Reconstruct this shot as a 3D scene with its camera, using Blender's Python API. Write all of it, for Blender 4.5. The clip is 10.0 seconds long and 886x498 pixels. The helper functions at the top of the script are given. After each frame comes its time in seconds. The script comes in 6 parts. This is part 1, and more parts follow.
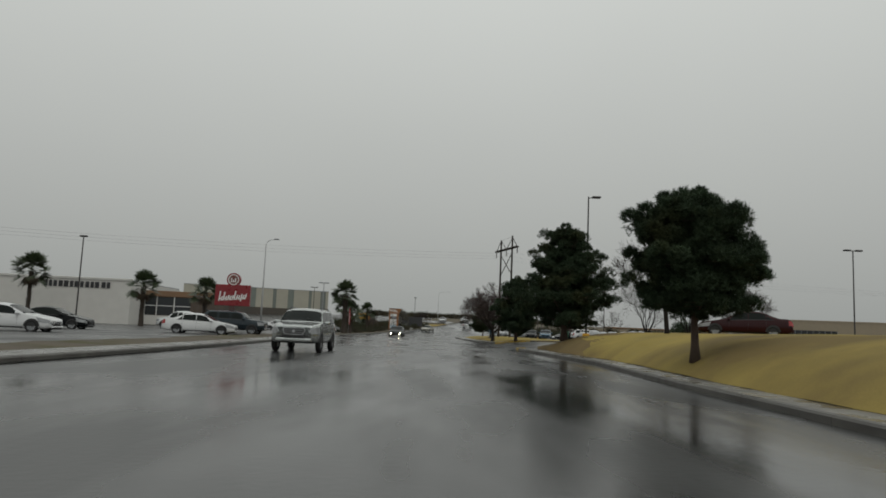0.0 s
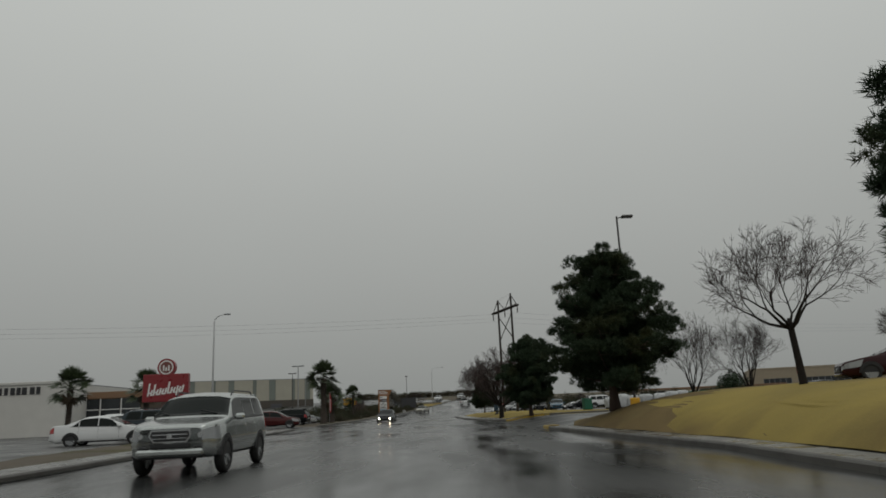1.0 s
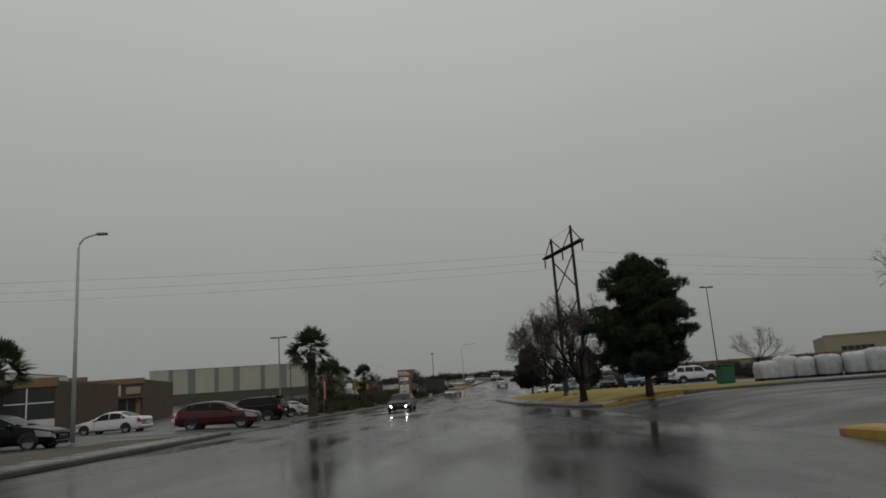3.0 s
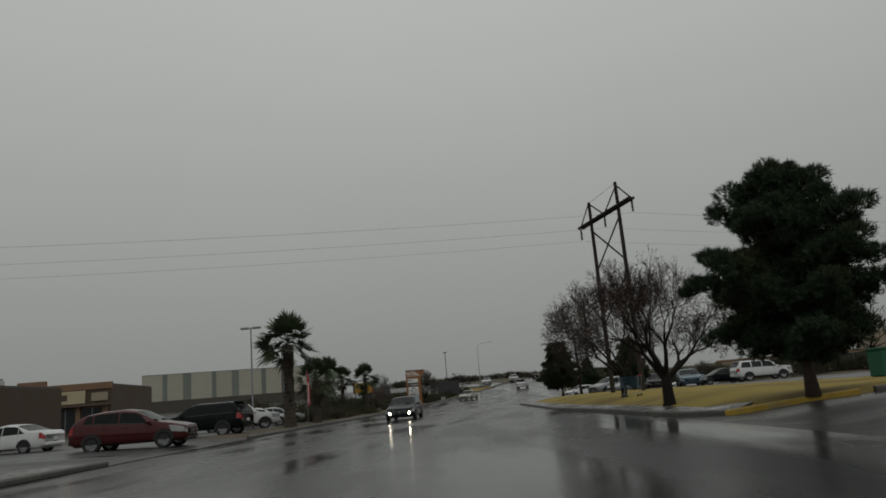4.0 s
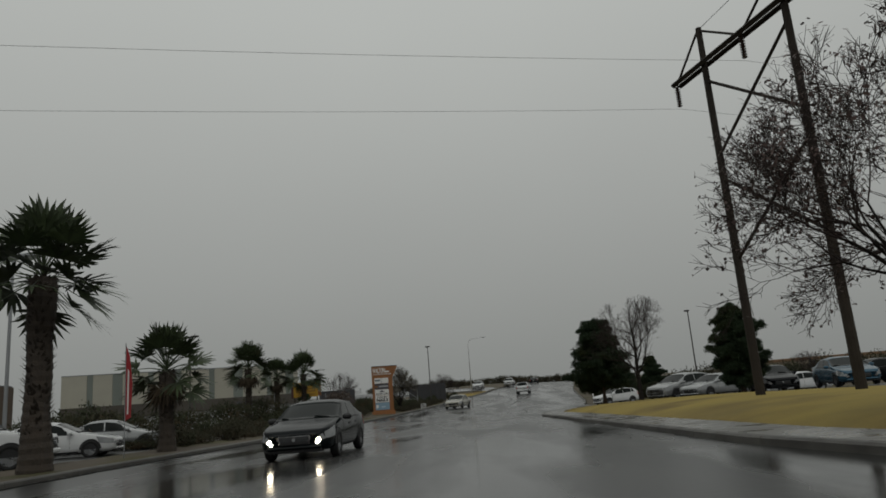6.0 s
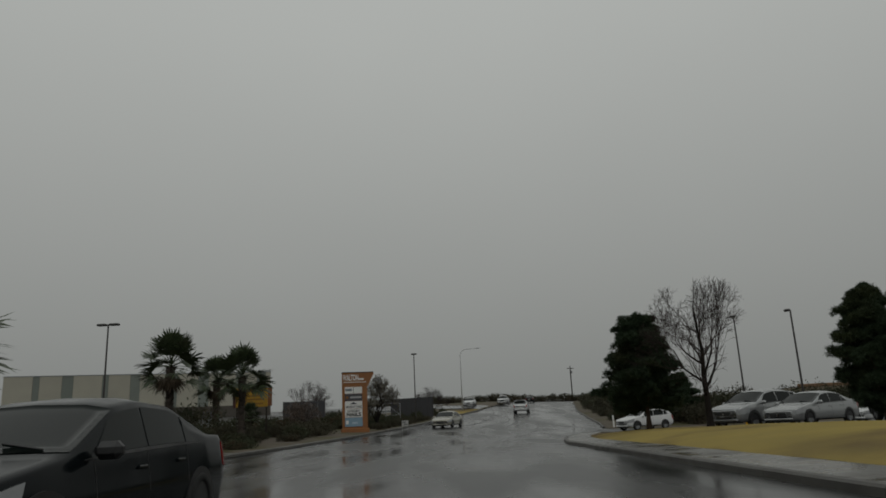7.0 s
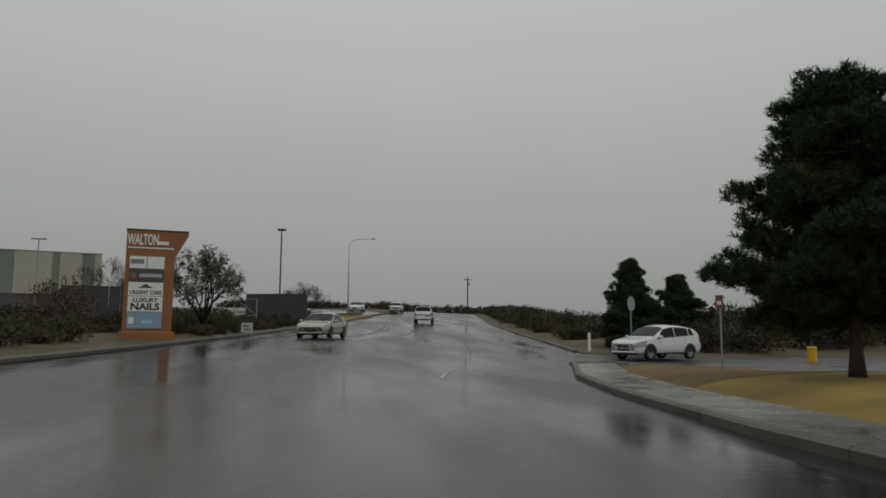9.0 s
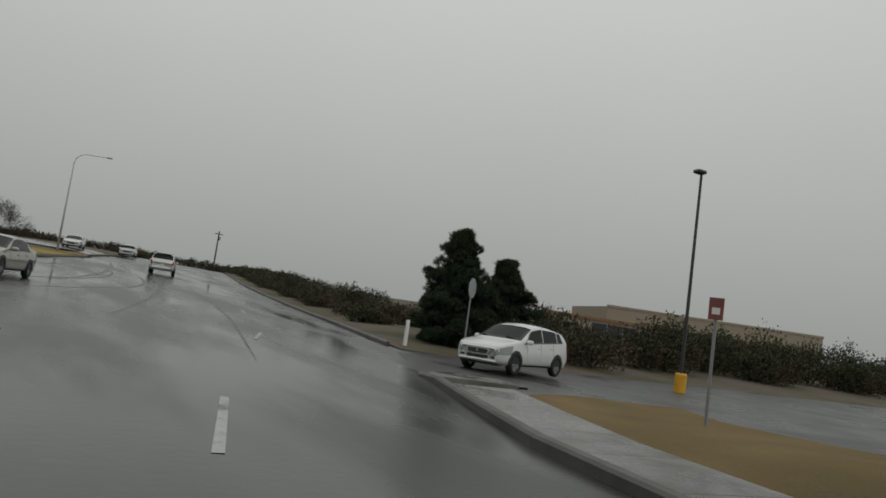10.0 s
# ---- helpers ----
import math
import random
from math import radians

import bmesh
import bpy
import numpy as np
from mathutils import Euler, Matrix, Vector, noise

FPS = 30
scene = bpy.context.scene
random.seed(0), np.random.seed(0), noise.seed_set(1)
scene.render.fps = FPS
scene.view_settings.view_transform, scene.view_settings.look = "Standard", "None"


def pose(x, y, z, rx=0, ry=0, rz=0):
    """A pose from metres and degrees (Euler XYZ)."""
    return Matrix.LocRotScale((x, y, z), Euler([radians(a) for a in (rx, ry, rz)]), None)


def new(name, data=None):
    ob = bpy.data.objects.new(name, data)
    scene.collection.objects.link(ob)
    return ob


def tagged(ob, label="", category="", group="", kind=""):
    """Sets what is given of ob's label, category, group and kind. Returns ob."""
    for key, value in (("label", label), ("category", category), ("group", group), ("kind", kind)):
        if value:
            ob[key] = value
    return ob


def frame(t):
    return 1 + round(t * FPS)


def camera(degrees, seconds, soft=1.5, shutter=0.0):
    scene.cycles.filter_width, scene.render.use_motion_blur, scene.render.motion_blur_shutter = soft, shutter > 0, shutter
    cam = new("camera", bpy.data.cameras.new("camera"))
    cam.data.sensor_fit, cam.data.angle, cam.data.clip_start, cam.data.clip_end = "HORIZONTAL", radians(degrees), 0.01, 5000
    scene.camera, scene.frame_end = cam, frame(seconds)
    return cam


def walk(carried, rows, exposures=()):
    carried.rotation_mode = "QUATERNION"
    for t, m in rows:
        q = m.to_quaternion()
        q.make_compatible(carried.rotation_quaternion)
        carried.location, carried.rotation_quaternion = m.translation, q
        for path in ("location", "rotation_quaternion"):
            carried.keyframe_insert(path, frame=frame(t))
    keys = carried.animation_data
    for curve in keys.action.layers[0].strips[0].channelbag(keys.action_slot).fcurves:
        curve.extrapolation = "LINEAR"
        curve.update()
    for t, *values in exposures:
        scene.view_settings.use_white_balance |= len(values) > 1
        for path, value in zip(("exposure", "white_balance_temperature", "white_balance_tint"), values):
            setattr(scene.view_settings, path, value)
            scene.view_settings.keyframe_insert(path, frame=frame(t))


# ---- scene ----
# ---- camera ----
cam = camera(64.06, 10.0, soft=1.7)
# seconds, x, y, z, yaw, pitch, roll
ROWS = [
    (0, 0.567, 2.441, 1.096, 0.05, 6.56, -2.42),
    (0.5, 0.480, 8.698, 1.114, 0.37, 10.12, -1.00),
    (1, 0.399, 14.915, 1.126, -0.29, 12.78, 2.49),
    (1.5, 0.290, 21.046, 1.130, -1.09, 11.81, 2.56),
    (2, 0.164, 27.229, 1.115, -0.74, 11.10, 2.86),
    (2.5, -0.017, 33.728, 1.091, 0.77, 12.04, 3.56),
    (3, -0.194, 40.275, 1.073, 2.11, 11.63, 4.18),
    (4.5, -0.867, 59.740, 1.016, 3.38, 12.11, 4.74),
    (5, -1.098, 66.272, 0.996, 2.27, 10.03, 4.06),
    (5.5, -1.293, 72.850, 0.995, 1.41, 9.78, 3.30),
    (6, -1.535, 79.509, 1.013, 2.20, 12.48, 4.44),
    (7.5, -2.053, 98.762, 1.042, 0.31, 14.15, 1.51),
    (8, -2.161, 105.026, 1.030, -1.06, 14.73, 2.18),
    (8.5, -2.082, 111.016, 1.029, -1.69, 8.97, 2.85),
    (9, -1.807, 116.823, 1.064, -8.06, 6.60, -0.38),
    (9.5, -1.282, 122.829, 1.098, -11.00, 2.24, -7.07),
    (9.8, -0.923, 126.135, 1.103, -24.31, 5.44, -7.13),
    (10, -0.698, 128.341, 1.104, -28.70, 5.92, -7.87),
]
EXPOSURES = [(0, 0.12), (0.5, 0.0), (1, -0.2), (2.5, -0.35), (4.5, -0.4), (5.5, -0.33), (7.5, -0.55), (8.5, -0.4), (9, -0.15), (9.5, -0.05), (10, 0.05)]
walk(cam, [(t, pose(x, y, z, 90 + pitch, roll, yaw)) for t, x, y, z, yaw, pitch, roll in ROWS], EXPOSURES)


# ---- world and light: rain sky ----
def build_world():
    w = bpy.data.worlds.new("rain_sky")
    scene.world = w
    w.use_nodes = True
    nt = w.node_tree
    nt.nodes.clear()
    N, L = nt.nodes.new, nt.links.new
    out, bg = N("ShaderNodeOutputWorld"), N("ShaderNodeBackground")
    sky = N("ShaderNodeTexSky")
    sky.sky_type, sky.sun_disc = "NISHITA", False
    sky.sun_elevation, sky.sun_rotation = radians(38), radians(160)
    sky.air_density, sky.dust_density = 1.0, 6.0
    grey = N("ShaderNodeHueSaturation")
    grey.inputs["Saturation"].default_value = 0.08
    grey.inputs["Value"].default_value = 0.05
    L(sky.outputs[0], grey.inputs["Color"])
    tc, sep, ramp = N("ShaderNodeTexCoord"), N("ShaderNodeSeparateXYZ"), N("ShaderNodeValToRGB")
    L(tc.outputs["Generated"], sep.inputs[0])
    L(sep.outputs["Z"], ramp.inputs[0])
    e = ramp.color_ramp.elements
    e[0].position, e[0].color = 0.0, (0.312, 0.325, 0.313, 1)
    e[1].position, e[1].color = 1.0, (0.83, 0.86, 0.835, 1)
    for p, c in ((0.12, 0.39), (0.28, 0.485), (0.5, 0.62)):
        k = e.new(p)
        k.color = (c * 0.978, c * 1.012, c * 0.972, 1)
    noise_, nmix = N("ShaderNodeTexNoise"), N("ShaderNodeMix")
    noise_.inputs["Scale"].default_value, noise_.inputs["Detail"].default_value = 1.6, 3.0
    L(tc.outputs["Generated"], noise_.inputs["Vector"])
    rng = N("ShaderNodeMapRange")
    rng.inputs["To Min"].default_value, rng.inputs["To Max"].default_value = 0.94, 1.06
    L(noise_.outputs[0], rng.inputs["Value"])
    nmix.data_type, nmix.blend_type = "RGBA", "MULTIPLY"
    nmix.inputs[0].default_value = 1.0
    L(ramp.outputs[0], nmix.inputs[6])
    L(rng.outputs[0], nmix.inputs[7])
    mix = N("ShaderNodeMix")
    mix.data_type = "RGBA"
    mix.inputs[0].default_value = 0.9
    L(grey.outputs[0], mix.inputs[6])
    L(nmix.outputs[2], mix.inputs[7])
    L(mix.outputs[2], bg.inputs["Color"])
    bg.inputs["Strength"].default_value = 1.0
    L(bg.outputs[0], out.inputs["Surface"])


build_world()
sun_data = bpy.data.lights.new("sun", "SUN")
sun_data.energy, sun_data.angle, sun_data.color = 0.3, radians(40), (1.0, 0.97, 0.93)
sun = new("sun", sun_data)
sun.matrix_world = pose(0, 0, 40, 40, 0, 20)


# ---- materials ----
MATS = {}


def mat(name, color, rough=0.7, metal=0.0, vary=0.15, scale=3.0, fine=40.0, bump=0.2, bump_scale=None, rough_vary=0.1,
        coat=0.0, random=0.0, island=0.0, emit=0.0, alt=None, alt_amount=0.0, spec=0.5):
    """Procedural surface: two scales of colour change, roughness change, relief."""
    if name in MATS:
        return MATS[name]
    m = bpy.data.materials.new(name)
    MATS[name] = m
    m.use_nodes = True
    nt = m.node_tree
    N, L = nt.nodes.new, nt.links.new
    b = nt.nodes["Principled BSDF"]
    b.inputs["Metallic"].default_value = metal
    b.inputs["Coat Weight"].default_value = coat
    b.inputs["Coat Roughness"].default_value = 0.06
    b.inputs["Specular IOR Level"].default_value = spec
    tc = N("ShaderNodeTexCoord")
    big, small = N("ShaderNodeTexNoise"), N("ShaderNodeTexNoise")
    big.inputs["Scale"].default_value, big.inputs["Detail"].default_value = scale, 4.0
    small.inputs["Scale"].default_value, small.inputs["Detail"].default_value = fine, 3.0
    L(tc.outputs["Object"], big.inputs["Vector"])
    L(tc.outputs["Object"], small.inputs["Vector"])
    add = N("ShaderNodeMath")
    add.operation = "MULTIPLY_ADD"
    L(small.outputs[0], add.inputs[0])
    add.inputs[1].default_value = 0.5
    L(big.outputs[0], add.inputs[2])
    rng = N("ShaderNodeMapRange")
    rng.inputs["From Min"].default_value, rng.inputs["From Max"].default_value = 0.4, 1.1
    rng.inputs["To Min"].default_value, rng.inputs["To Max"].default_value = 1 - vary, 1 + vary
    L(add.outputs[0], rng.inputs["Value"])
    mul = N("ShaderNodeMix")
    mul.data_type, mul.blend_type = "RGBA", "MULTIPLY"
    mul.inputs[0].default_value = 1.0
    src = None
    if alt:
        am, ar = N("ShaderNodeMix"), N("ShaderNodeMapRange")
        am.data_type = "RGBA"
        am.inputs[6].default_value, am.inputs[7].default_value = (*color, 1), (*alt, 1)
        ar.inputs["From Min"].default_value, ar.inputs["From Max"].default_value = 0.62 - alt_amount * 0.3, 0.72 - alt_amount * 0.2
        other = N("ShaderNodeTexNoise")
        other.inputs["Scale"].default_value, other.inputs["Detail"].default_value = scale * 0.45, 6.0
        L(tc.outputs["Object"], other.inputs["Vector"])
        L(other.outputs[0], ar.inputs["Value"])
        L(ar.outputs[0], am.inputs[0])
        src = am.outputs[2]
        L(src, mul.inputs[6])
    else:
        mul.inputs[6].default_value = (*color, 1)
    L(rng.outputs[0], mul.inputs[7])
    last = mul.outputs[2]
    for amount, node, sock in ((random, "ShaderNodeObjectInfo", "Random"), (island, "ShaderNodeNewGeometry", "Random Per Island")):
        if amount:
            o, r2, m2 = N(node), N("ShaderNodeMapRange"), N("ShaderNodeMix")
            r2.inputs["To Min"].default_value, r2.inputs["To Max"].default_value = 1 - amount, 1 + amount
            L(o.outputs[sock], r2.inputs["Value"])
            m2.data_type, m2.blend_type = "RGBA", "MULTIPLY"
            m2.inputs[0].default_value = 1.0
            L(last, m2.inputs[6])
            L(r2.outputs[0], m2.inputs[7])
            last = m2.outputs[2]
    L(last, b.inputs["Base Color"])
    rr = N("ShaderNodeMapRange")
    rr.inputs["From Min"].default_value, rr.inputs["From Max"].default_value = 0.35, 0.65
    rr.inputs["To Min"].default_value, rr.inputs["To Max"].default_value = max(0.02, rough - rough_vary), min(1, rough + rough_vary)
    L(big.outputs[0], rr.inputs["Value"])
    L(rr.outputs[0], b.inputs["Roughness"])
    if bump:
        bp = N("ShaderNodeBump")
        bp.inputs["Strength"].default_value, bp.inputs["Distance"].default_value = bump, 0.02
        if bump_scale:
            third = N("ShaderNodeTexNoise")
            third.inputs["Scale"].default_value, third.inputs["Detail"].default_value = bump_scale, 3.0
            L(tc.outputs["Object"], third.inputs["Vector"])
            L(third.outputs[0], bp.inputs["Height"])
        else:
            L(small.outputs[0], bp.inputs["Height"])
        L(bp.outputs[0], b.inputs["Normal"])
    if emit:
        L(last, b.inputs["Emission Color"])
        b.inputs["Emission Strength"].default_value = emit
    return m


def wet_asphalt():
    m = bpy.data.materials.new("wet_asphalt")
    m.use_nodes = True
    nt = m.node_tree
    N, L = nt.nodes.new, nt.links.new
    b = nt.nodes["Principled BSDF"]
    tc = N("ShaderNodeTexCoord")
    mp = N("ShaderNodeMapping")
    mp.inputs["Scale"].default_value = (1.0, 0.22, 1.0)
    L(tc.outputs["Object"], mp.inputs["Vector"])
    wear, grit, pool = N("ShaderNodeTexNoise"), N("ShaderNodeTexNoise"), N("ShaderNodeTexNoise")
    for n, s, d in ((wear, 0.55, 5.0), (grit, 55.0, 2.0), (pool, 0.4, 4.0)):
        n.inputs["Scale"].default_value, n.inputs["Detail"].default_value = s, d
    L(mp.outputs[0], wear.inputs["Vector"])
    L(mp.outputs[0], pool.inputs["Vector"])
    L(tc.outputs["Object"], grit.inputs["Vector"])
    ramp = N("ShaderNodeValToRGB")
    e = ramp.color_ramp.elements
    e[0].position, e[0].color = 0.36, (0.018, 0.019, 0.019, 1)
    e[1].position, e[1].color = 0.66, (0.046, 0.046, 0.045, 1)
    L(wear.outputs[0], ramp.inputs[0])
    gr = N("ShaderNodeMapRange")
    gr.inputs["To Min"].default_value, gr.inputs["To Max"].default_value = 0.7, 1.3
    L(grit.outputs[0], gr.inputs["Value"])
    mul = N("ShaderNodeMix")
    mul.data_type, mul.blend_type = "RGBA", "MULTIPLY"
    mul.inputs[0].default_value = 1.0
    L(ramp.outputs[0], mul.inputs[6])
    L(gr.outputs[0], mul.inputs[7])
    L(mul.outputs[2], b.inputs["Base Color"])
    rr = N("ShaderNodeMapRange")
    rr.inputs["From Min"].default_value, rr.inputs["From Max"].default_value = 0.38, 0.6
    rr.inputs["To Min"].default_value, rr.inputs["To Max"].default_value = 0.1, 0.34
    L(pool.outputs[0], rr.inputs["Value"])
    L(rr.outputs[0], b.inputs["Roughness"])
    b.inputs["Specular IOR Level"].default_value = 0.45
    ripple = N("ShaderNodeTexNoise")
    ripple.inputs["Scale"].default_value, ripple.inputs["Detail"].default_value = 9.0, 3.0
    L(tc.outputs["Object"], ripple.inputs["Vector"])
    bp = N("ShaderNodeBump")
    bp.inputs["Strength"].default_value, bp.inputs["Distance"].default_value = 0.12, 0.02
    L(ripple.outputs[0], bp.inputs["Height"])
    L(bp.outputs[0], b.inputs["Normal"])
    return m


ASPHALT = wet_asphalt()
LOT = mat("lot_asphalt", (0.042, 0.042, 0.041), rough=0.4, vary=0.35, scale=0.3, rough_vary=0.15, bump=0.15)
GRASS = mat("dormant_grass", (0.285, 0.220, 0.068), rough=0.9, vary=0.25, scale=0.35, fine=26.0, bump=0.3, alt=(0.165, 0.122, 0.050), alt_amount=0.45, spec=0.1)
DIRT = mat("wet_dirt", (0.105, 0.088, 0.068), rough=0.85, vary=0.3, scale=0.6, fine=14.0, bump=0.7, alt=(0.07, 0.065, 0.03), alt_amount=0.5, spec=0.2)
EARTH = mat("desert_earth", (0.15, 0.12, 0.085), rough=0.9, vary=0.3, scale=0.12, fine=4.0, bump=0.4, alt=(0.08, 0.08, 0.05), alt_amount=0.6, spec=0.2)
CONCRETE = mat("wet_concrete", (0.14, 0.136, 0.124), rough=0.3, vary=0.3, scale=1.2, bump=0.12, rough_vary=0.2, random=0.16, alt=(0.075, 0.07, 0.06), alt_amount=0.45)
KERB = mat("kerb_concrete", (0.085, 0.081, 0.072), rough=0.55, vary=0.3, scale=2.0, bump=0.15, random=0.14, alt=(0.06, 0.056, 0.05), alt_amount=0.45)
GRASS_BROWN = mat("brown_grass", (0.150, 0.110, 0.052), rough=0.9, vary=0.35, scale=0.6, fine=26.0, bump=0.4, alt=(0.17, 0.13, 0.06), alt_amount=0.3, spec=0.1)
KERB_YELLOW = mat("yellow_kerb_paint", (0.38, 0.25, 0.03), rough=0.5, vary=0.25, scale=4.0, bump=0.15, alt=(0.25, 0.2, 0.12), alt_amount=0.3)
YELLOW = mat("yellow_paint", (0.62, 0.33, 0.015), rough=0.5, vary=0.15, bump=0.1)
PALE_STEEL = mat("pale_galvanised_steel", (0.46, 0.47, 0.47), rough=0.5, metal=0.2, vary=0.12, bump=0.03)
STEEL = mat("galvanised_steel", (0.30, 0.31, 0.32), rough=0.45, metal=0.6, vary=0.15, bump=0.05)
DARK_STEEL = mat("bronze_painted_steel", (0.035, 0.032, 0.03), rough=0.45, vary=0.2, bump=0.05)
WOOD_POLE = mat("weathered_pole_wood", (0.040, 0.034, 0.029), spec=0.15, rough=0.9, vary=0.35, scale=2.0, fine=30.0, bump=0.4)
PORCELAIN = mat("insulator_brown", (0.05, 0.03, 0.025), rough=0.25, vary=0.1, bump=0.0)
WIRE = mat("wire", (0.06, 0.06, 0.065), rough=0.5, metal=0.5, vary=0.1, bump=0.0)
BARK = mat("pine_bark", (0.065, 0.045, 0.034), rough=0.9, vary=0.4, scale=4.0, fine=25.0, bump=0.9)
BARE_BARK = mat("bare_bark", (0.020, 0.017, 0.015), spec=0.12, rough=0.9, vary=0.35, scale=4.0, fine=25.0, bump=0.6)
# twigs paler and greyer than the bark: rain haze put into their colour
TWIG = mat("haze_grey_twigs", (0.042, 0.033, 0.030), spec=0.12, rough=0.9, vary=0.3, bump=0.0, island=0.2)
NEEDLES = mat("pine_needles", (0.033, 0.052, 0.028), rough=0.75, vary=0.25, scale=1.2, fine=9.0, bump=0.0, island=0.25, alt=(0.042, 0.05, 0.022), alt_amount=0.4, spec=0.15)
GREY_LEAF = mat("grey_green_leaves", (0.085, 0.078, 0.058), rough=0.8, vary=0.3, bump=0.0, island=0.4)
DRY_LEAF = mat("dry_leaves", (0.075, 0.048, 0.042), rough=0.8, vary=0.3, bump=0.0, island=0.4)
SHRUB = mat("shrub_leaves", (0.046, 0.053, 0.030), rough=0.8, vary=0.3, scale=0.8, fine=8.0, bump=0.0, island=0.25, spec=0.15, alt=(0.06, 0.046, 0.028), alt_amount=0.5)
BRUSH = mat("desert_brush", (0.062, 0.060, 0.040), rough=0.85, vary=0.3, scale=0.5, fine=8.0, bump=0.0, island=0.25, spec=0.15, alt=(0.07, 0.056, 0.036), alt_amount=0.5)
PALM_LEAF = mat("palm_leaf", (0.038, 0.055, 0.022), rough=0.5, vary=0.25, bump=0.0, island=0.35)
PALM_DRY = mat("dry_palm_leaf", (0.075, 0.055, 0.034), rough=0.85, vary=0.3, bump=0.0, island=0.35)
PALM_BARK = mat("palm_bark", (0.052, 0.041, 0.032), rough=0.9, vary=0.4, scale=5.0, fine=22.0, bump=0.9)
GLASS = mat("car_glass", (0.008, 0.011, 0.010), rough=0.1, vary=0.1, bump=0.0, rough_vary=0.02, spec=0.14)
TYRE = mat("tyre_rubber", (0.014, 0.014, 0.014), rough=0.8, vary=0.2, bump=0.1)
RIM = mat("alloy_rim", (0.35, 0.36, 0.37), rough=0.3, metal=0.8, vary=0.1, bump=0.0)
TRIM = mat("black_trim", (0.016, 0.016, 0.017), rough=0.5, vary=0.2, bump=0.0)
CHROME = mat("chrome", (0.55, 0.56, 0.57), rough=0.15, metal=1.0, vary=0.05, bump=0.0)
LAMP_OFF = mat("clear_lamp", (0.24, 0.25, 0.255), rough=0.12, vary=0.1, bump=0.0, coat=0.5)
LAMP_ON = mat("lit_headlamp", (1.0, 0.93, 0.78), rough=0.2, vary=0.02, bump=0.0, emit=22.0)
LAMP_WARM = mat("warm_headlamp", (1.0, 0.86, 0.62), rough=0.2, vary=0.02, bump=0.0, emit=60.0)
TAIL = mat("red_tail_lamp", (0.30, 0.012, 0.012), rough=0.2, vary=0.1, bump=0.0, coat=0.5)
PLATE = mat("plate", (0.6, 0.6, 0.56), rough=0.5, vary=0.05, bump=0.0)
INK = mat("dark_ink", (0.025, 0.025, 0.028), rough=0.6, vary=0.1, bump=0.0)
WHITE = mat("white_panel", (0.72, 0.72, 0.70), rough=0.45, vary=0.06, bump=0.02)
WHITE_PAINT = mat("white_road_paint", (0.34, 0.34, 0.33), rough=0.35, vary=0.4, scale=5.0, bump=0.1, alt=(0.09, 0.09, 0.088), alt_amount=0.5)
YELLOW_LINE = mat("yellow_road_paint", (0.16, 0.12, 0.045), rough=0.35, vary=0.35, scale=2.0, bump=0.1, alt=(0.05, 0.048, 0.04), alt_amount=0.9)
RED_SIGN = mat("red_sign_face", (0.205, 0.009, 0.014), rough=0.35, vary=0.08, bump=0.02, coat=0.2)
ORANGE = mat("orange_stucco", (0.26, 0.110, 0.040), rough=0.8, vary=0.2, scale=2.0, bump=0.25)
STUCCO_WHITE = mat("white_stucco", (0.55, 0.54, 0.51), rough=0.8, vary=0.08, scale=0.8, bump=0.15)
STUCCO_TAN = mat("tan_stucco", (0.29, 0.245, 0.18), rough=0.85, vary=0.12, scale=0.8, bump=0.2)
STUCCO_BROWN = mat("brown_stucco", (0.20, 0.12, 0.07), rough=0.85, vary=0.12, scale=0.8, bump=0.2)
PANEL_CREAM = mat("cream_tilt_panel", (0.36, 0.345, 0.285), rough=0.8, vary=0.1, scale=0.4, bump=0.1, random=0.05)
PANEL_GREEN = mat("grey_green_panel", (0.165, 0.185, 0.165), rough=0.8, vary=0.12, scale=0.4, bump=0.1, random=0.08)
WINDOW = mat("dark_window", (0.02, 0.023, 0.026), rough=0.08, vary=0.1, bump=0.0)
SCREEN = mat("dark_screen_wall", (0.045, 0.045, 0.048), rough=0.8, vary=0.15, scale=1.0, bump=0.1)
GREEN_MESH = mat("green_mesh_fabric", (0.012, 0.10, 0.058), rough=0.75, vary=0.2, scale=1.0, bump=0.2)
WRAP = mat("white_plastic_wrap", (0.42, 0.43, 0.435), rough=0.35, vary=0.3, scale=3.0, bump=1.0, bump_scale=7.0, random=0.12)
RED_FLAG = mat("red_flag_cloth", (0.34, 0.03, 0.035), rough=0.8, vary=0.15, bump=0.1)
STEEL_BLUE = mat("blue_grey_panel", (0.22, 0.33, 0.42), rough=0.5, vary=0.08, bump=0.02)
GREY_PANEL = mat("dark_grey_panel", (0.06, 0.06, 0.068), rough=0.5, vary=0.1, bump=0.02)
YELLOW_BANNER = mat("yellow_banner", (0.34, 0.19, 0.010), rough=0.55, vary=0.08, bump=0.05)


def paint(name, color, metal=0.3, spec=0.35):
    return mat(name, color, rough=0.16, metal=metal, vary=0.06, scale=1.5, bump=0.0, coat=0.2 if spec > 0.3 else 0.04, rough_vary=0.05, spec=spec)


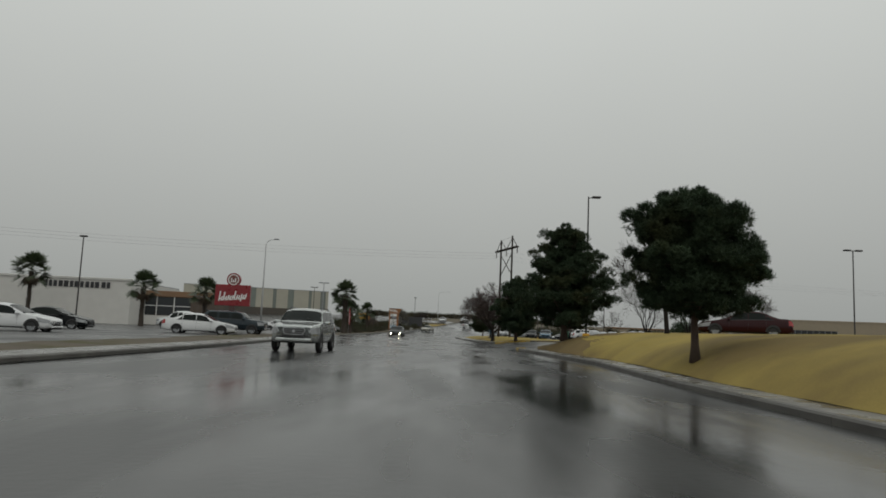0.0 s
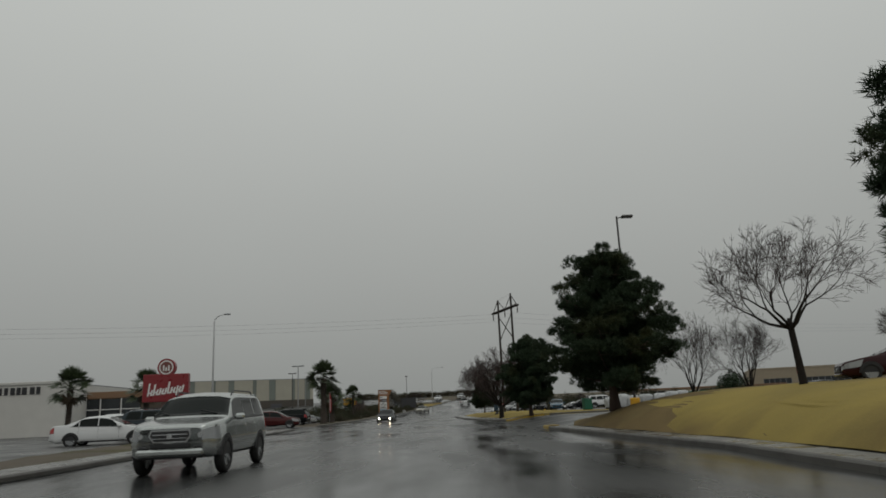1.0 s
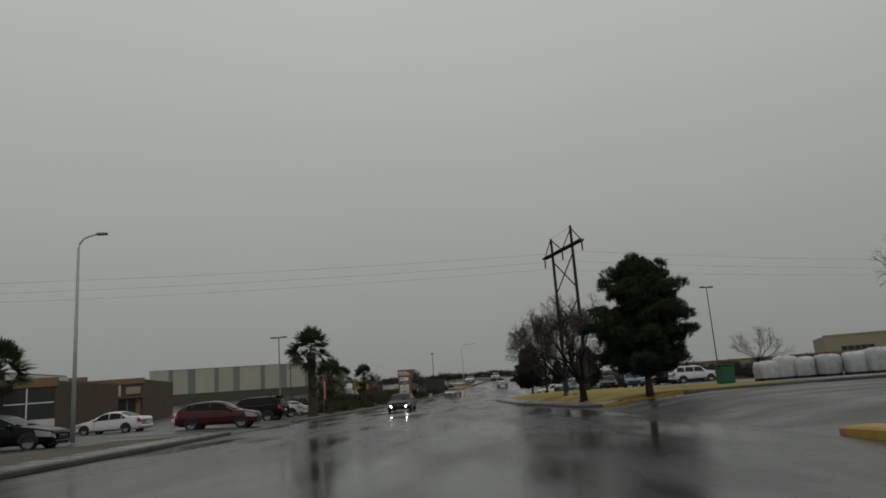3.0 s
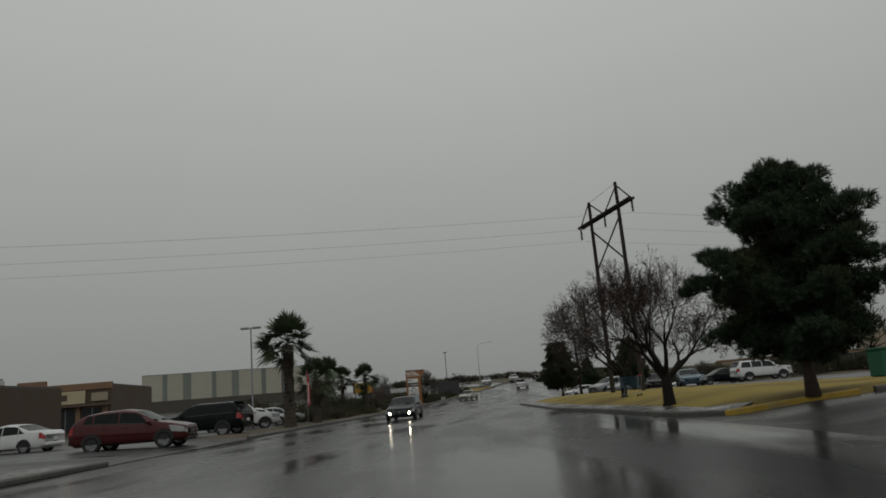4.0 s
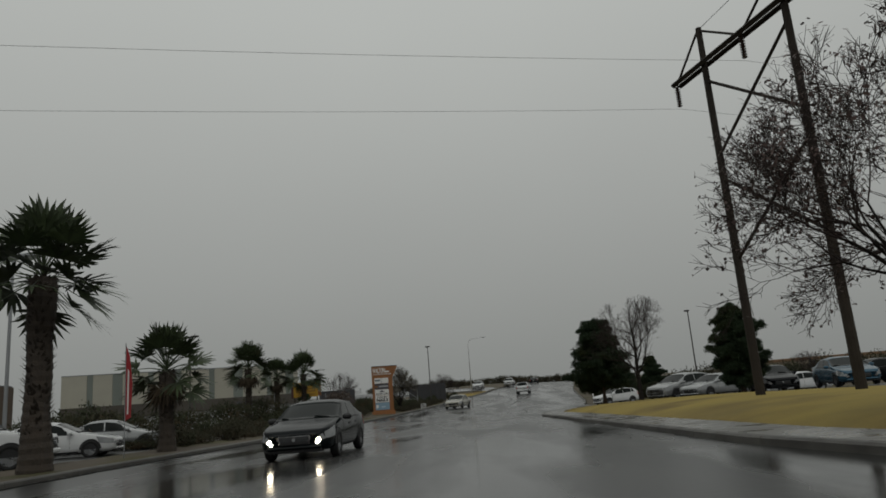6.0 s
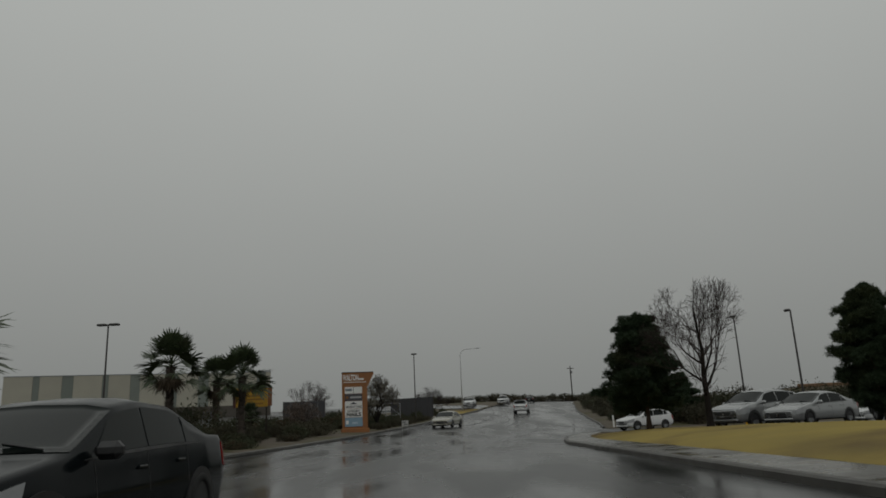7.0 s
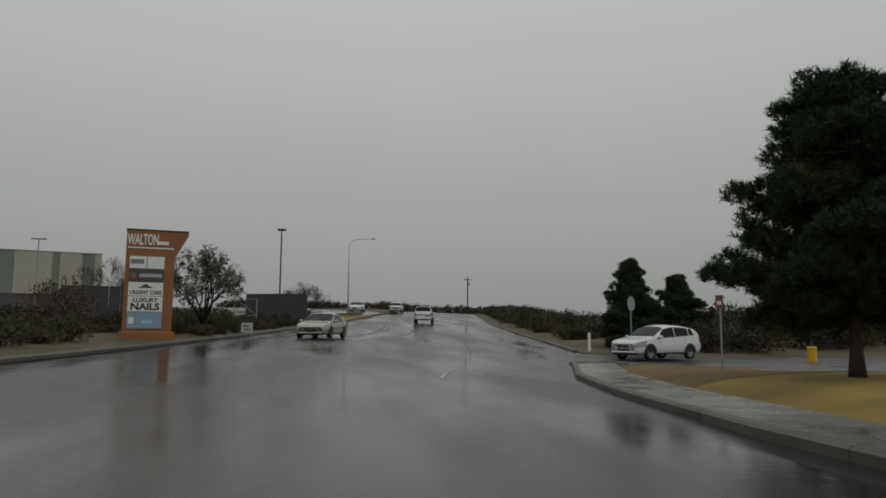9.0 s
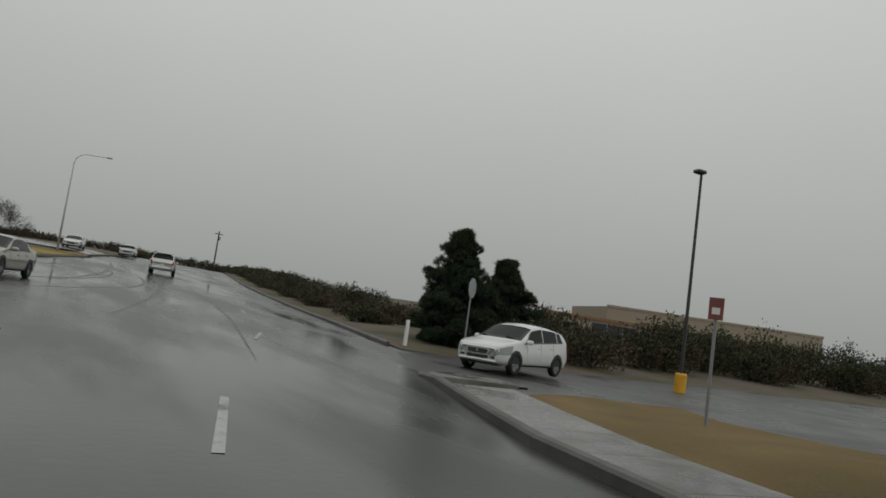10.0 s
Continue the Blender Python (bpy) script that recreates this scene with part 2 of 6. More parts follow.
# ---- mesh helpers ----
class MB:
    """Gathers points and faces of one mesh."""

    def __init__(self):
        self.v, self.f, self.smooth = [], [], False

    def add(self, verts, faces):
        n = len(self.v)
        self.v += [tuple(p) for p in verts]
        self.f += [tuple(i + n for i in f) for f in faces]
        return self

    def box(self, x0, x1, y0, y1, z0, z1, bevel=0.0, m=None):
        b = min(bevel, (x1 - x0) * 0.45, (y1 - y0) * 0.45, (z1 - z0) * 0.45)
        if b <= 0:
            vs = [(x, y, z) for z in (z0, z1) for x, y in ((x0, y0), (x1, y0), (x1, y1), (x0, y1))]
            fs = [(0, 3, 2, 1), (4, 5, 6, 7), (0, 1, 5, 4), (1, 2, 6, 5), (2, 3, 7, 6), (3, 0, 4, 7)]
        else:
            vs = []
            for z, i in ((z0, b), (z0 + b, 0), (z1 - b, 0), (z1, b)):
                vs += [(x0 + i, y0 + b, z), (x0 + b, y0 + i, z), (x1 - b, y0 + i, z), (x1 - i, y0 + b, z),
                       (x1 - i, y1 - b, z), (x1 - b, y1 - i, z), (x0 + b, y1 - i, z), (x0 + i, y1 - b, z)]
            fs = [tuple(range(7, -1, -1)), tuple(range(24, 32))]
            for k in range(3):
                fs += [(k * 8 + i, k * 8 + (i + 1) % 8, k * 8 + 8 + (i + 1) % 8, k * 8 + 8 + i) for i in range(8)]
        if m is not None:
            vs = [m @ Vector(p) for p in vs]
        return self.add(vs, fs)

    def tube(self, pts, radii, sides=8, cap=True):
        pts = [Vector(p) for p in pts]
        n = len(self.v)
        if not hasattr(radii, "__len__"):
            radii = [radii] * len(pts)
        for i, p in enumerate(pts):
            d = (pts[min(i + 1, len(pts) - 1)] - pts[max(i - 1, 0)])
            d = d.normalized() if d.length > 1e-6 else Vector((0, 0, 1))
            a = d.cross(Vector((0, 0, 1)) if abs(d.z) < 0.95 else Vector((1, 0, 0))).normalized()
            b = d.cross(a)
            for k in range(sides):
                c, s = math.cos(2 * math.pi * k / sides), math.sin(2 * math.pi * k / sides)
                self.v.append(tuple(p + (a * c + b * s) * radii[i]))
        for i in range(len(pts) - 1):
            for k in range(sides):
                q = n + i * sides
                self.f.append((q + k, q + (k + 1) % sides, q + sides + (k + 1) % sides, q + sides + k))
        if cap:
            self.f.append(tuple(n + k for k in range(sides - 1, -1, -1)))
            self.f.append(tuple(n + (len(pts) - 1) * sides + k for k in range(sides)))
        return self

    def prism(self, outline, y0, y1):
        """An outline in x, z pulled from y0 to y1."""
        k = len(outline)
        self.add([(x, y0, z) for x, z in outline] + [(x, y1, z) for x, z in outline],
                 [tuple(range(k)), tuple(range(2 * k - 1, k - 1, -1))] + [(i, k + i, k + (i + 1) % k, (i + 1) % k) for i in range(k)])
        return self

    def raw(self, points, corners):
        """Adds an array of points, every few of which (corners) make one face."""
        n = len(self.v)
        self.v += points.tolist()
        self.f += (n + np.arange(len(points)).reshape(-1, corners)).tolist()
        return self

    def data(self, name, material):
        me = bpy.data.meshes.new(name)
        me.from_pydata(self.v, [], self.f)
        me.materials.append(material)
        if self.smooth:
            me.shade_smooth()
        me.update()
        return me


def part(name, mb, material, parent, label="", m=None):
    me = mb if isinstance(mb, bpy.types.Mesh) else mb.data(name, material)
    ob = new(name, me)
    ob.parent = parent
    if m is not None:
        ob.matrix_basis = m
    if label:
        tagged(ob, label)
    return ob


def thing(name, label, category, x, y, z, rz=0.0, group="", kind=""):
    ob = new(name)
    ob.matrix_basis = pose(x, y, z, 0, 0, rz)
    return tagged(ob, label, category, group, kind)


def text_mesh(body, size, depth=0.01, shear=0.0, squeeze=1.0, bold=0.0):
    cu = bpy.data.curves.new("letters", "FONT")
    cu.body, cu.size, cu.extrude, cu.align_x, cu.align_y, cu.shear, cu.resolution_u = body, size, depth, "CENTER", "CENTER", shear, 3
    cu.offset = bold
    tmp = bpy.data.objects.new("letters", cu)
    me = bpy.data.meshes.new_from_object(tmp)
    bpy.data.objects.remove(tmp)
    for v in me.vertices:
        v.co.x *= squeeze
        v.co.y, v.co.z = -v.co.z, v.co.y
    return me


def letters(body, size, material, parent, x, y, z, depth=0.01, shear=0.0, squeeze=1.0, label="", bold=0.0):
    me = text_mesh(body, size, depth, shear, squeeze, bold)
    me.materials.clear()
    me.materials.append(material)
    return part("lettering", me, material, parent, label, pose(x, y, z))


# ---- the lie of the land ----
def ease(u):
    u = min(1.0, max(0.0, u))
    return u * u * (3 - 2 * u)


def lerp_table(table, y):
    if y <= table[0][0]:
        return table[0][1]
    for (a, p), (b, q) in zip(table, table[1:]):
        if y <= b:
            u = (y - a) / (b - a)
            return p + (q - p) * u
    (a, p), (b, q) = table[-2:]
    return q + (q - p) / (b - a) * (y - b)


LEFT_EDGE = [(-80, -8.3), (0, -8.5), (32, -9.0), (75, -11.2), (100, -11.7), (122, -11.2), (147, -8.2), (175, -4.3), (200, 0.6), (250, 9.5), (324, 23.0), (420, 40)]
RIGHT_EDGE = [(-80, 6.0), (20, 6.1), (31, 6.7), (48, 5.6), (60, 5.2), (75, 4.6), (84, 4.1), (92, 3.0), (102, 2.8), (116, 2.5), (124, 2.7), (130, 3.4), (135, 4.3), (142, 6.5), (150, 9.4), (160, 11.0), (200, 15.5), (250, 23.0), (324, 36.5), (420, 54)]


def left_edge(y):
    return lerp_table(LEFT_EDGE, y)


def right_edge(y):
    return lerp_table(RIGHT_EDGE, y)


def base(y, x=0.0):
    """The road's height: level, then a long rise to a crest, banked into the bend."""
    rise = 5.1 * ease((y - 127) / 162) - 0.012 * max(0, y - 300)
    middle = (left_edge(y) + right_edge(y)) / 2
    return rise - 0.03 * ease((y - 112) / 28) * max(-16, min(16, x - middle))


def lot_height(y):
    return 1.5 - 0.95 * ease((y - 43) / 9) - 0.38 * ease((y - 130) / 9)


def walk_width(y):
    return 0.85 + 0.55 * ease((y - 55) / 10)


def right_land(x, y):
    """Height of the verge and lots on the lawn side: a bank up to the lots."""
    over = max(0.0, x - right_edge(y) - walk_width(y))
    return base(y, x) + 0.14 + (lot_height(y) - 0.14) * (1 - math.exp(-over / 1.6))


def left_land(x, y):
    return base(y, x) + 0.13 + 0.1 * ease((left_edge(y) - x - 1) / 5)


def land(x, y):
    if x > right_edge(y) + 0.15:
        return right_land(x, y)
    if x < left_edge(y):
        return left_land(x, y)
    return base(y, x)


def sheet(name, point, nu, nv, material, label, category, kind="structure"):
    mb = MB()
    vs = [point(i / nu, j / nv) for j in range(nv + 1) for i in range(nu + 1)]
    w = nu + 1
    mb.add(vs, [(j * w + i, j * w + i + 1, (j + 1) * w + i + 1, (j + 1) * w + i) for j in range(nv) for i in range(nu)])
    mb.smooth = True
    ob = new(name, mb.data(name, material))
    return tagged(ob, label, category, kind=kind)


# ---- setting ----
def ground_point(u, v):
    x = -1400 + 2800 * u
    y = -200 + 640 * min(v / 0.8, 1) + 1600 * max(0, v - 0.8) / 0.2
    return x, y, base(min(y, 440), x) - 0.14 - 0.25 * ease((y - 100) / 30)


sheet("ground", ground_point, 40, 120, EARTH, "flat brown desert earth stretching to the horizon", "ground")
ROAD = sheet("road", lambda u, v: ((lambda y: (left_edge(y) + u * (right_edge(y) - left_edge(y)), y, base(y, left_edge(y) + u * (right_edge(y) - left_edge(y)))))(-80 + 500 * v)), 8, 250, ASPHALT,
             "wet black asphalt road with shining puddles", "road")


def lot_right_point(u, v):
    y = -80 + 232 * v
    x = right_edge(y) + (u ** 1.6) * 110
    return x, y, right_land(x, y) - 0.135 - 0.02 * ease((1.2 - (x - right_edge(y))) / 1.2)


sheet("parking_lot", lot_right_point, 50, 120, LOT, "wet grey asphalt parking lot behind the lawn", "parking lot")


def lawn_near_point(u, v):
    off = 0.87 + 10.4 * u
    end = 48.0 + 5.2 * math.sqrt(max(0.0, 1 - (1 - min((off - 0.87) / 4.5, 1)) ** 2))
    y = -80 + v * (end + 80)
    x = right_edge(y) + off
    return x, y, right_land(x, y) + 0.015 + 0.03 * noise.noise((x * 0.5, y * 0.5, 0)) - (0.3 if v > 0.9999 or u > 0.9999 else 0)


LAWN_SPLIT = 0.912


def lawn_brown_point(u, v):
    x, y, z = lawn_near_point(u, LAWN_SPLIT - 0.05 + (1.05 - LAWN_SPLIT) * v)
    return x, y, z - 0.03 * ease((0.35 - v) / 0.3)


sheet("lawn", lambda u, v: lawn_near_point(u, v * (LAWN_SPLIT + 0.03 * noise.noise((u * 9, 4.2, 1)) + 0.02 * noise.noise((u * 31, 1.2, 5)))), 48, 120, GRASS, "yellow dormant grass slope beside the pavement", "lawn")
sheet("lawn", lawn_brown_point, 24, 40, GRASS_BROWN, "brown grass bank at the driveway corner", "lawn")


def lawn_far_point(u, v, y0=0.0, y1=1.0, lift=0.015):
    v = y0 + (y1 - y0) * v
    wide = 9.0 - 3.6 * ease((float(v) - 0.3) / 0.5)
    off = 1.42 + wide * u
    arc = math.sqrt(max(0.0, 1 - (1 - min((off - 1.42) / 4.0, 1)) ** 2))
    start, end = 75.0 - 4.0 * arc, 139.6 + 1.6 * arc
    y = start + v * (end - start)
    x = right_edge(y) + off
    return x, y, right_land(x, y) + lift + 0.03 * noise.noise((x * 0.5, y * 0.5, 0)) - (0.3 if v < 1e-6 or v > 0.9999 or u > 0.9999 else 0)


sheet("lawn", lambda u, v: lawn_far_point(u, v, 0.0, 0.86), 18, 60, GRASS, "yellow dormant grass strip under bare trees", "lawn")
sheet("lawn", lambda u, v: lawn_far_point(u, v, 0.845, 1.0, 0.02), 18, 14, GRASS_BROWN, "brown wet grass at the street corner", "lawn")
sheet("verge", lambda u, v: ((lambda y: (right_edge(y) + 0.3 + 90 * u, y, base(y, right_edge(y) + 0.3 + 90 * u) + 0.02 + ease((y - 151.5) / 4) * (0.08 + 0.25 * ease(u * 30) + 0.12 * noise.noise((u * 60, y * 0.3, 3)) * ease(u * 40))))(150 + 270 * v)), 30, 80, DIRT,
      "wet brown dirt verge with dry weeds", "verge")
sheet("parking_lot", lambda u, v: ((lambda y: (left_edge(y) + 0.04 - 100 * u, y, left_land(left_edge(y) - 0.1 - 100 * u, y) - 0.05 - 0.06 * ease((0.02 - u) / 0.02)))(-80 + 330 * v)), 40, 110, LOT,
      "wet grey asphalt parking lot beside the road", "parking lot")
for y0, y1, w in ((-60, 72, 4.0), (86, 124, 3.2), (124, 300, 14.0)):
    sheet("verge", lambda u, v, y0=y0, y1=y1, w=w: ((lambda y: (left_edge(y) - 0.16 - w * u, y, left_land(left_edge(y) - 0.16 - w * u, y) + 0.015 + 0.06 * ease(u * 4) * noise.noise((u * w, y * 0.6, 7)) - (0.2 if v < 1e-6 or v > 0.9999 or u > 0.9999 else 0)))(y0 + (y1 - y0) * v)),
          10, int((y1 - y0) / 1.5), DIRT, "wet brown dirt verge with dry weeds", "verge")


sheet("lawn", lambda u, v: ((lambda y: (left_edge(y) - 0.18 - 3.6 * math.sin(math.pi * v) ** 0.6 * u, y, left_land(left_edge(y) - 0.18 - 3.6 * u, y) + 0.05))(184 + 20 * v)), 6, 20, GRASS,
      "small patch of yellow grass round a street lamp", "lawn")


sheet("side_street", lambda u, v: ((lambda y, d: (left_edge(y) + 0.1 - d, y, base(y, left_edge(y) - d) + 0.012 + 0.32 * ease(d / 2.0)))(207 + 15 * v, 18 * u)), 24, 12, ASPHALT,
      "wet asphalt side street joining the road", "road")

# kerbs and pavements
def run(parent, name, line, profile, material, step):
    """Pieces of a profile (offset to the side, height) laid along a line of points, with open joints."""
    dist, pts = [0.0], [Vector(p) for p in line]
    for a, b in zip(pts, pts[1:]):
        dist.append(dist[-1] + (b - a).length)

    def place(s):
        for i in range(len(pts) - 1):
            if s <= dist[i + 1] or i == len(pts) - 2:
                d = pts[i + 1] - pts[i]
                return pts[i] + d * ((s - dist[i]) / max(d.length, 1e-6)), d.normalized()

    n = max(1, int(dist[-1] / step))
    for k in range(n):
        mb, ring = MB(), []
        for s in (k * dist[-1] / n + 0.006, (k + 0.5) * dist[-1] / n, (k + 1) * dist[-1] / n - 0.006):
            p, d = place(s)
            side = Vector((d.y, -d.x, 0)).normalized()
            ring.append([p + side * o + Vector((0, 0, h)) for o, h in profile])
        q = len(profile)
        mb.add([v for r in ring for v in r], [tuple(range(q)), tuple(range(3 * q - 1, 2 * q - 1, -1))] +
               [(j * q + i, (j + 1) * q + i, (j + 1) * q + (i + 1) % q, j * q + (i + 1) % q) for j in range(2) for i in range(q)])
        part(name, mb, material, parent)


def along(edge, y0, y1, step=1.0, off=0.0):
    n = max(2, int((y1 - y0) / step))
    return [(edge(y) + off, y, base(y, edge(y))) for y in (y0 + (y1 - y0) * i / n for i in range(n + 1))]


KERB_R = [(0, -0.1), (0, 0.11), (0.035, 0.145), (0.16, 0.15), (0.16, -0.1)]
KERB_NOSE = [(0, -0.1), (0, 0.14), (0.04, 0.18), (0.5, 0.19), (0.55, 0.15), (0.55, -0.1)]
KERB_L = [(0, -0.1), (-0.16, -0.1), (-0.16, 0.15), (-0.035, 0.145), (0, 0.11)]
kerb_a = tagged(new("kerb"), "wet grey concrete kerb beside the lawn", "kerb", kind="structure")
run(kerb_a, "kerb_stone", along(right_edge, -12, 49.6), KERB_R, KERB, 3.0)
kerb_b = tagged(new("kerb"), "wet grey concrete kerb with a yellow-painted corner", "kerb", kind="structure")
run(kerb_b, "kerb_stone", along(right_edge, 76, 141), KERB_R, KERB, 3.0)
turn = [(right_edge(141) + 3.0 - 3.0 * math.cos(a), 141 + 3.0 * math.sin(a)) for a in (i * math.pi / 20 for i in range(11))]
run(kerb_b, "kerb_stone", [(x, y, base(y, x) - 0.1 * ease(k / 4)) for k, (x, y) in enumerate(turn)], KERB_R, KERB, 1.6)


def corner(cx, cy, r, a0, a1, n=10):
    return [(cx + r * math.cos(a), cy + r * math.sin(a), right_land(max(cx + r * math.cos(a), right_edge(cy) + 1.4), cy + r * math.sin(a)) - 0.14)
            for a in (radians(a0 + (a1 - a0) * i / n) for i in range(n + 1))]


run(kerb_b, "kerb_stone", corner(right_edge(76) + 4.5, 76, 4.5, 222, 180), KERB_R, KERB, 2.0)
run(kerb_b, "painted_kerb_stone", corner(right_edge(76) + 4.5, 76, 4.5, 264, 222), KERB_R, KERB_YELLOW, 2.0)
run(kerb_b, "kerb_stone", [(x, 71.6, right_land(x, 71.6) - 0.14) for x in (20, 17, 14, 11, 9.0)], KERB_R, KERB, 3.0)
run(kerb_a, "painted_kerb_stone", [(right_edge(49.6), 49.6, 0), (right_edge(50.4), 50.4, -0.005), (right_edge(51.4) + 0.08, 51.4, -0.02), (right_edge(52.2) + 0.2, 52.2, -0.06)], KERB_NOSE, KERB_YELLOW, 1.2)
kerb_c = tagged(new("kerb"), "wet grey concrete kerb before the parking lots", "kerb", kind="structure")
run(kerb_c, "kerb_stone", along(left_edge, -12, 73), KERB_L, KERB, 3.0)
run(kerb_c, "kerb_stone", along(left_edge, 86, 205, 2.0), KERB_L, KERB, 3.0)
kerb_d = tagged(new("kerb"), "wet grey concrete kerb beyond the side street", "kerb", kind="structure")
run(kerb_d, "kerb_stone", along(right_edge, 151, 230, 2.0), KERB_R, KERB, 4.0)
walk_a = tagged(new("pavement"), "wet pale concrete pavement beside the lawn", "pavement", kind="structure")
SLAB = [(0.165, -0.05), (0.165, 0.135), (0.18, 0.142), (1.38, 0.165), (1.395, 0.158), (1.395, -0.05)]
SLAB_NARROW = [(0.165, -0.05), (0.165, 0.135), (0.18, 0.142), (0.85, 0.158), (0.865, 0.15), (0.865, -0.05)]
run(walk_a, "slab", along(right_edge, -10.5, 49.5), SLAB_NARROW, CONCRETE, 1.5)
walk_b = tagged(new("pavement"), "wet pale concrete pavement under bare trees", "pavement", kind="structure")
run(walk_b, "slab", along(right_edge, 76, 140), SLAB, CONCRETE, 1.5)
for k in range(3):
    # slabs round the driveway corner
    mb = MB()
    for r in (3.0, 4.33):
        for i in range(4):
            a = radians(180 + (k + 0.004 + 0.992 * i / 3) * 15)
            x, y = right_edge(76) + 4.5 + r * math.cos(a), 76 + r * math.sin(a)
            mb.v.append((x, y, right_land(max(x, right_edge(76) + 1.4), y) + 0.005))
    mb.v += [(x, y, z - 0.2) for x, y, z in mb.v[:8]]
    mb.f = [(i, i + 4, i + 5, i + 1) for i in range(3)] + [(0, 8, 12, 4), (3, 7, 15, 11)]
    part("slab", mb, CONCRETE, walk_b)
for k in range(4):
    # corner ramp, a fan of slabs round the turn
    mb = MB()
    for r in (0.9, 2.82):
        for i in range(4):
            a = (k + 0.006 + 0.988 * i / 3) * math.pi / 8
            x, y = right_edge(141) + 3.0 - r * math.cos(a), 141 + r * math.sin(a)
            mb.v.append((x, y, base(y, x) + (0.17 if r < 1 else 0.15) - 0.1 * ease((k + i / 3) / 1.6)))
    mb.v += [(x, y, z - 0.2) for x, y, z in mb.v[:8]]
    mb.f = [(i, i + 1, i + 5, i + 4) for i in range(3)] + [(0, 4, 12, 8), (3, 11, 15, 7), (4, 5, 13, 12), (5, 6, 14, 13), (6, 7, 15, 14)]
    part("slab", mb, CONCRETE, walk_b)
walk_c = tagged(new("pavement"), "wet pale concrete pavement before the parking lots", "pavement", kind="structure")
run(walk_c, "slab", along(left_edge, -10.5, 72, off=0), [(-0.165, -0.05), (-1.1, -0.05), (-1.1, 0.18), (-0.165, 0.15)], CONCRETE, 1.5)

# road marks
def mark(name, u, y0, y1, w, material, label, step=2.8):
    mb = MB()
    n = max(1, int((y1 - y0) / step))
    for k in range(n):
        q = []
        for y in (y0 + (y1 - y0) * k / n, y0 + (y1 - y0) * (k + 1) / n):
            x = left_edge(y) + (right_edge(y) - left_edge(y)) * u
            q.append((x, y, base(y, x) + 0.006))
        (a, c, d), (e, f, g) = q
        mb.add([(a - w, c, d), (a + w, c, d), (e + w, f, g), (e - w, f, g)], [(0, 1, 2, 3)])
    part(name, mb, material, ROAD, label)


for k in range(10, 13):
    mark("lane_mark", 0.745, 13.7 + k * 12.0, 16.5 + k * 12.0, 0.05, WHITE_PAINT, "worn white lane dash")


TRACK = mat("wet_tyre_track", (0.018, 0.018, 0.018), rough=0.33, vary=0.3, scale=1.5, bump=0.06, rough_vary=0.1, spec=0.4)
for x0, y0, x1, y1, bow, w in ((-5.0, 152, 2.5, 186, 2.2, .16), (-3.2, 150, 4.0, 184, 2.4, .14), (0.5, 147, 6.0, 196, 1.2, .18), (-6.5, 163, 0.5, 192, 1.6, .15), (2.6, 141, 6.6, 178, 0.8, .12), (-1.0, 160, 3.4, 205, 1.0, .2)):
    # traces of wheels in the water, swinging round the bend
    mb, n = MB(), 24
    for i in range(n + 1):
        u = i / n
        px, py = x0 + (x1 - x0) * u + bow * math.sin(math.pi * u), y0 + (y1 - y0) * u
        ww = w * 0.85 * math.sin(math.pi * min(0.995, max(0.005, u))) * (1 + 0.4 * noise.noise((u * 9, x0, 1)))
        mb.v += [(px - ww, py, base(py, px - ww) + 0.005), (px + ww, py, base(py, px + ww) + 0.005)]
    mb.f = [(2 * i, 2 * i + 1, 2 * i + 3, 2 * i + 2) for i in range(n)]
    part("tyre_track", mb, TRACK, ROAD, "dark wet tyre track")


# ---- plants ----
def unit(a):
    return a / np.maximum(np.linalg.norm(a, axis=-1, keepdims=True), 1e-9)


def shape_at(profile, v):
    """Share of the full spread at height v of a crown, from a few even steps of it."""
    k = min(len(profile) - 2, int(v * (len(profile) - 1)))
    f = v * (len(profile) - 1) - k
    return profile[k] * (1 - f) + profile[k + 1] * f


def needle_tufts(mb, seed, lobes, count, size, needles=15):
    """Bottle-brush tufts of thin needles over the upper and outer side of rounded pads (centre, radius)."""
    r = np.random.default_rng(seed)
    c = np.repeat(np.array([tuple(p) for p, q in lobes]), count, axis=0)
    rad = np.repeat(np.array([q for p, q in lobes]), count)[:, None]
    n = len(c)
    d = unit(r.normal(size=(n, 3)) + (0, 0, 0.35))
    d[:, 2] = np.where(d[:, 2] < -0.45, -d[:, 2], d[:, 2])
    o = c + d * (1, 1, 0.85) * rad * r.uniform(0.35, 1.0, (n, 1)) ** 0.6
    axis = unit(d * 0.8 + r.normal(size=(n, 3)) * 0.25 + (0, 0, 0.55))
    a = unit(np.cross(axis, r.normal(size=(n, 3))))
    b = np.cross(axis, a)
    t = np.arange(needles)[None, :] * 2.39996 + r.uniform(0, 6.28, (n, 1))
    ax, aa, bb = axis[:, None, :], a[:, None, :], b[:, None, :]
    nd = unit(ax * r.uniform(0.15, 1.3, (n, needles, 1)) + (aa * np.cos(t)[..., None] + bb * np.sin(t)[..., None]) * 0.75)
    foot = o[:, None, :] + ax * size * r.uniform(-0.7, 0.5, (n, needles, 1))
    w = unit(np.cross(nd, r.normal(size=nd.shape))) * size * 0.07
    tip = foot + nd * size * r.uniform(0.75, 1.1, (n, needles, 1))
    mb.raw(np.stack([foot - w, foot + w, tip], axis=2).reshape(-1, 3), 3)


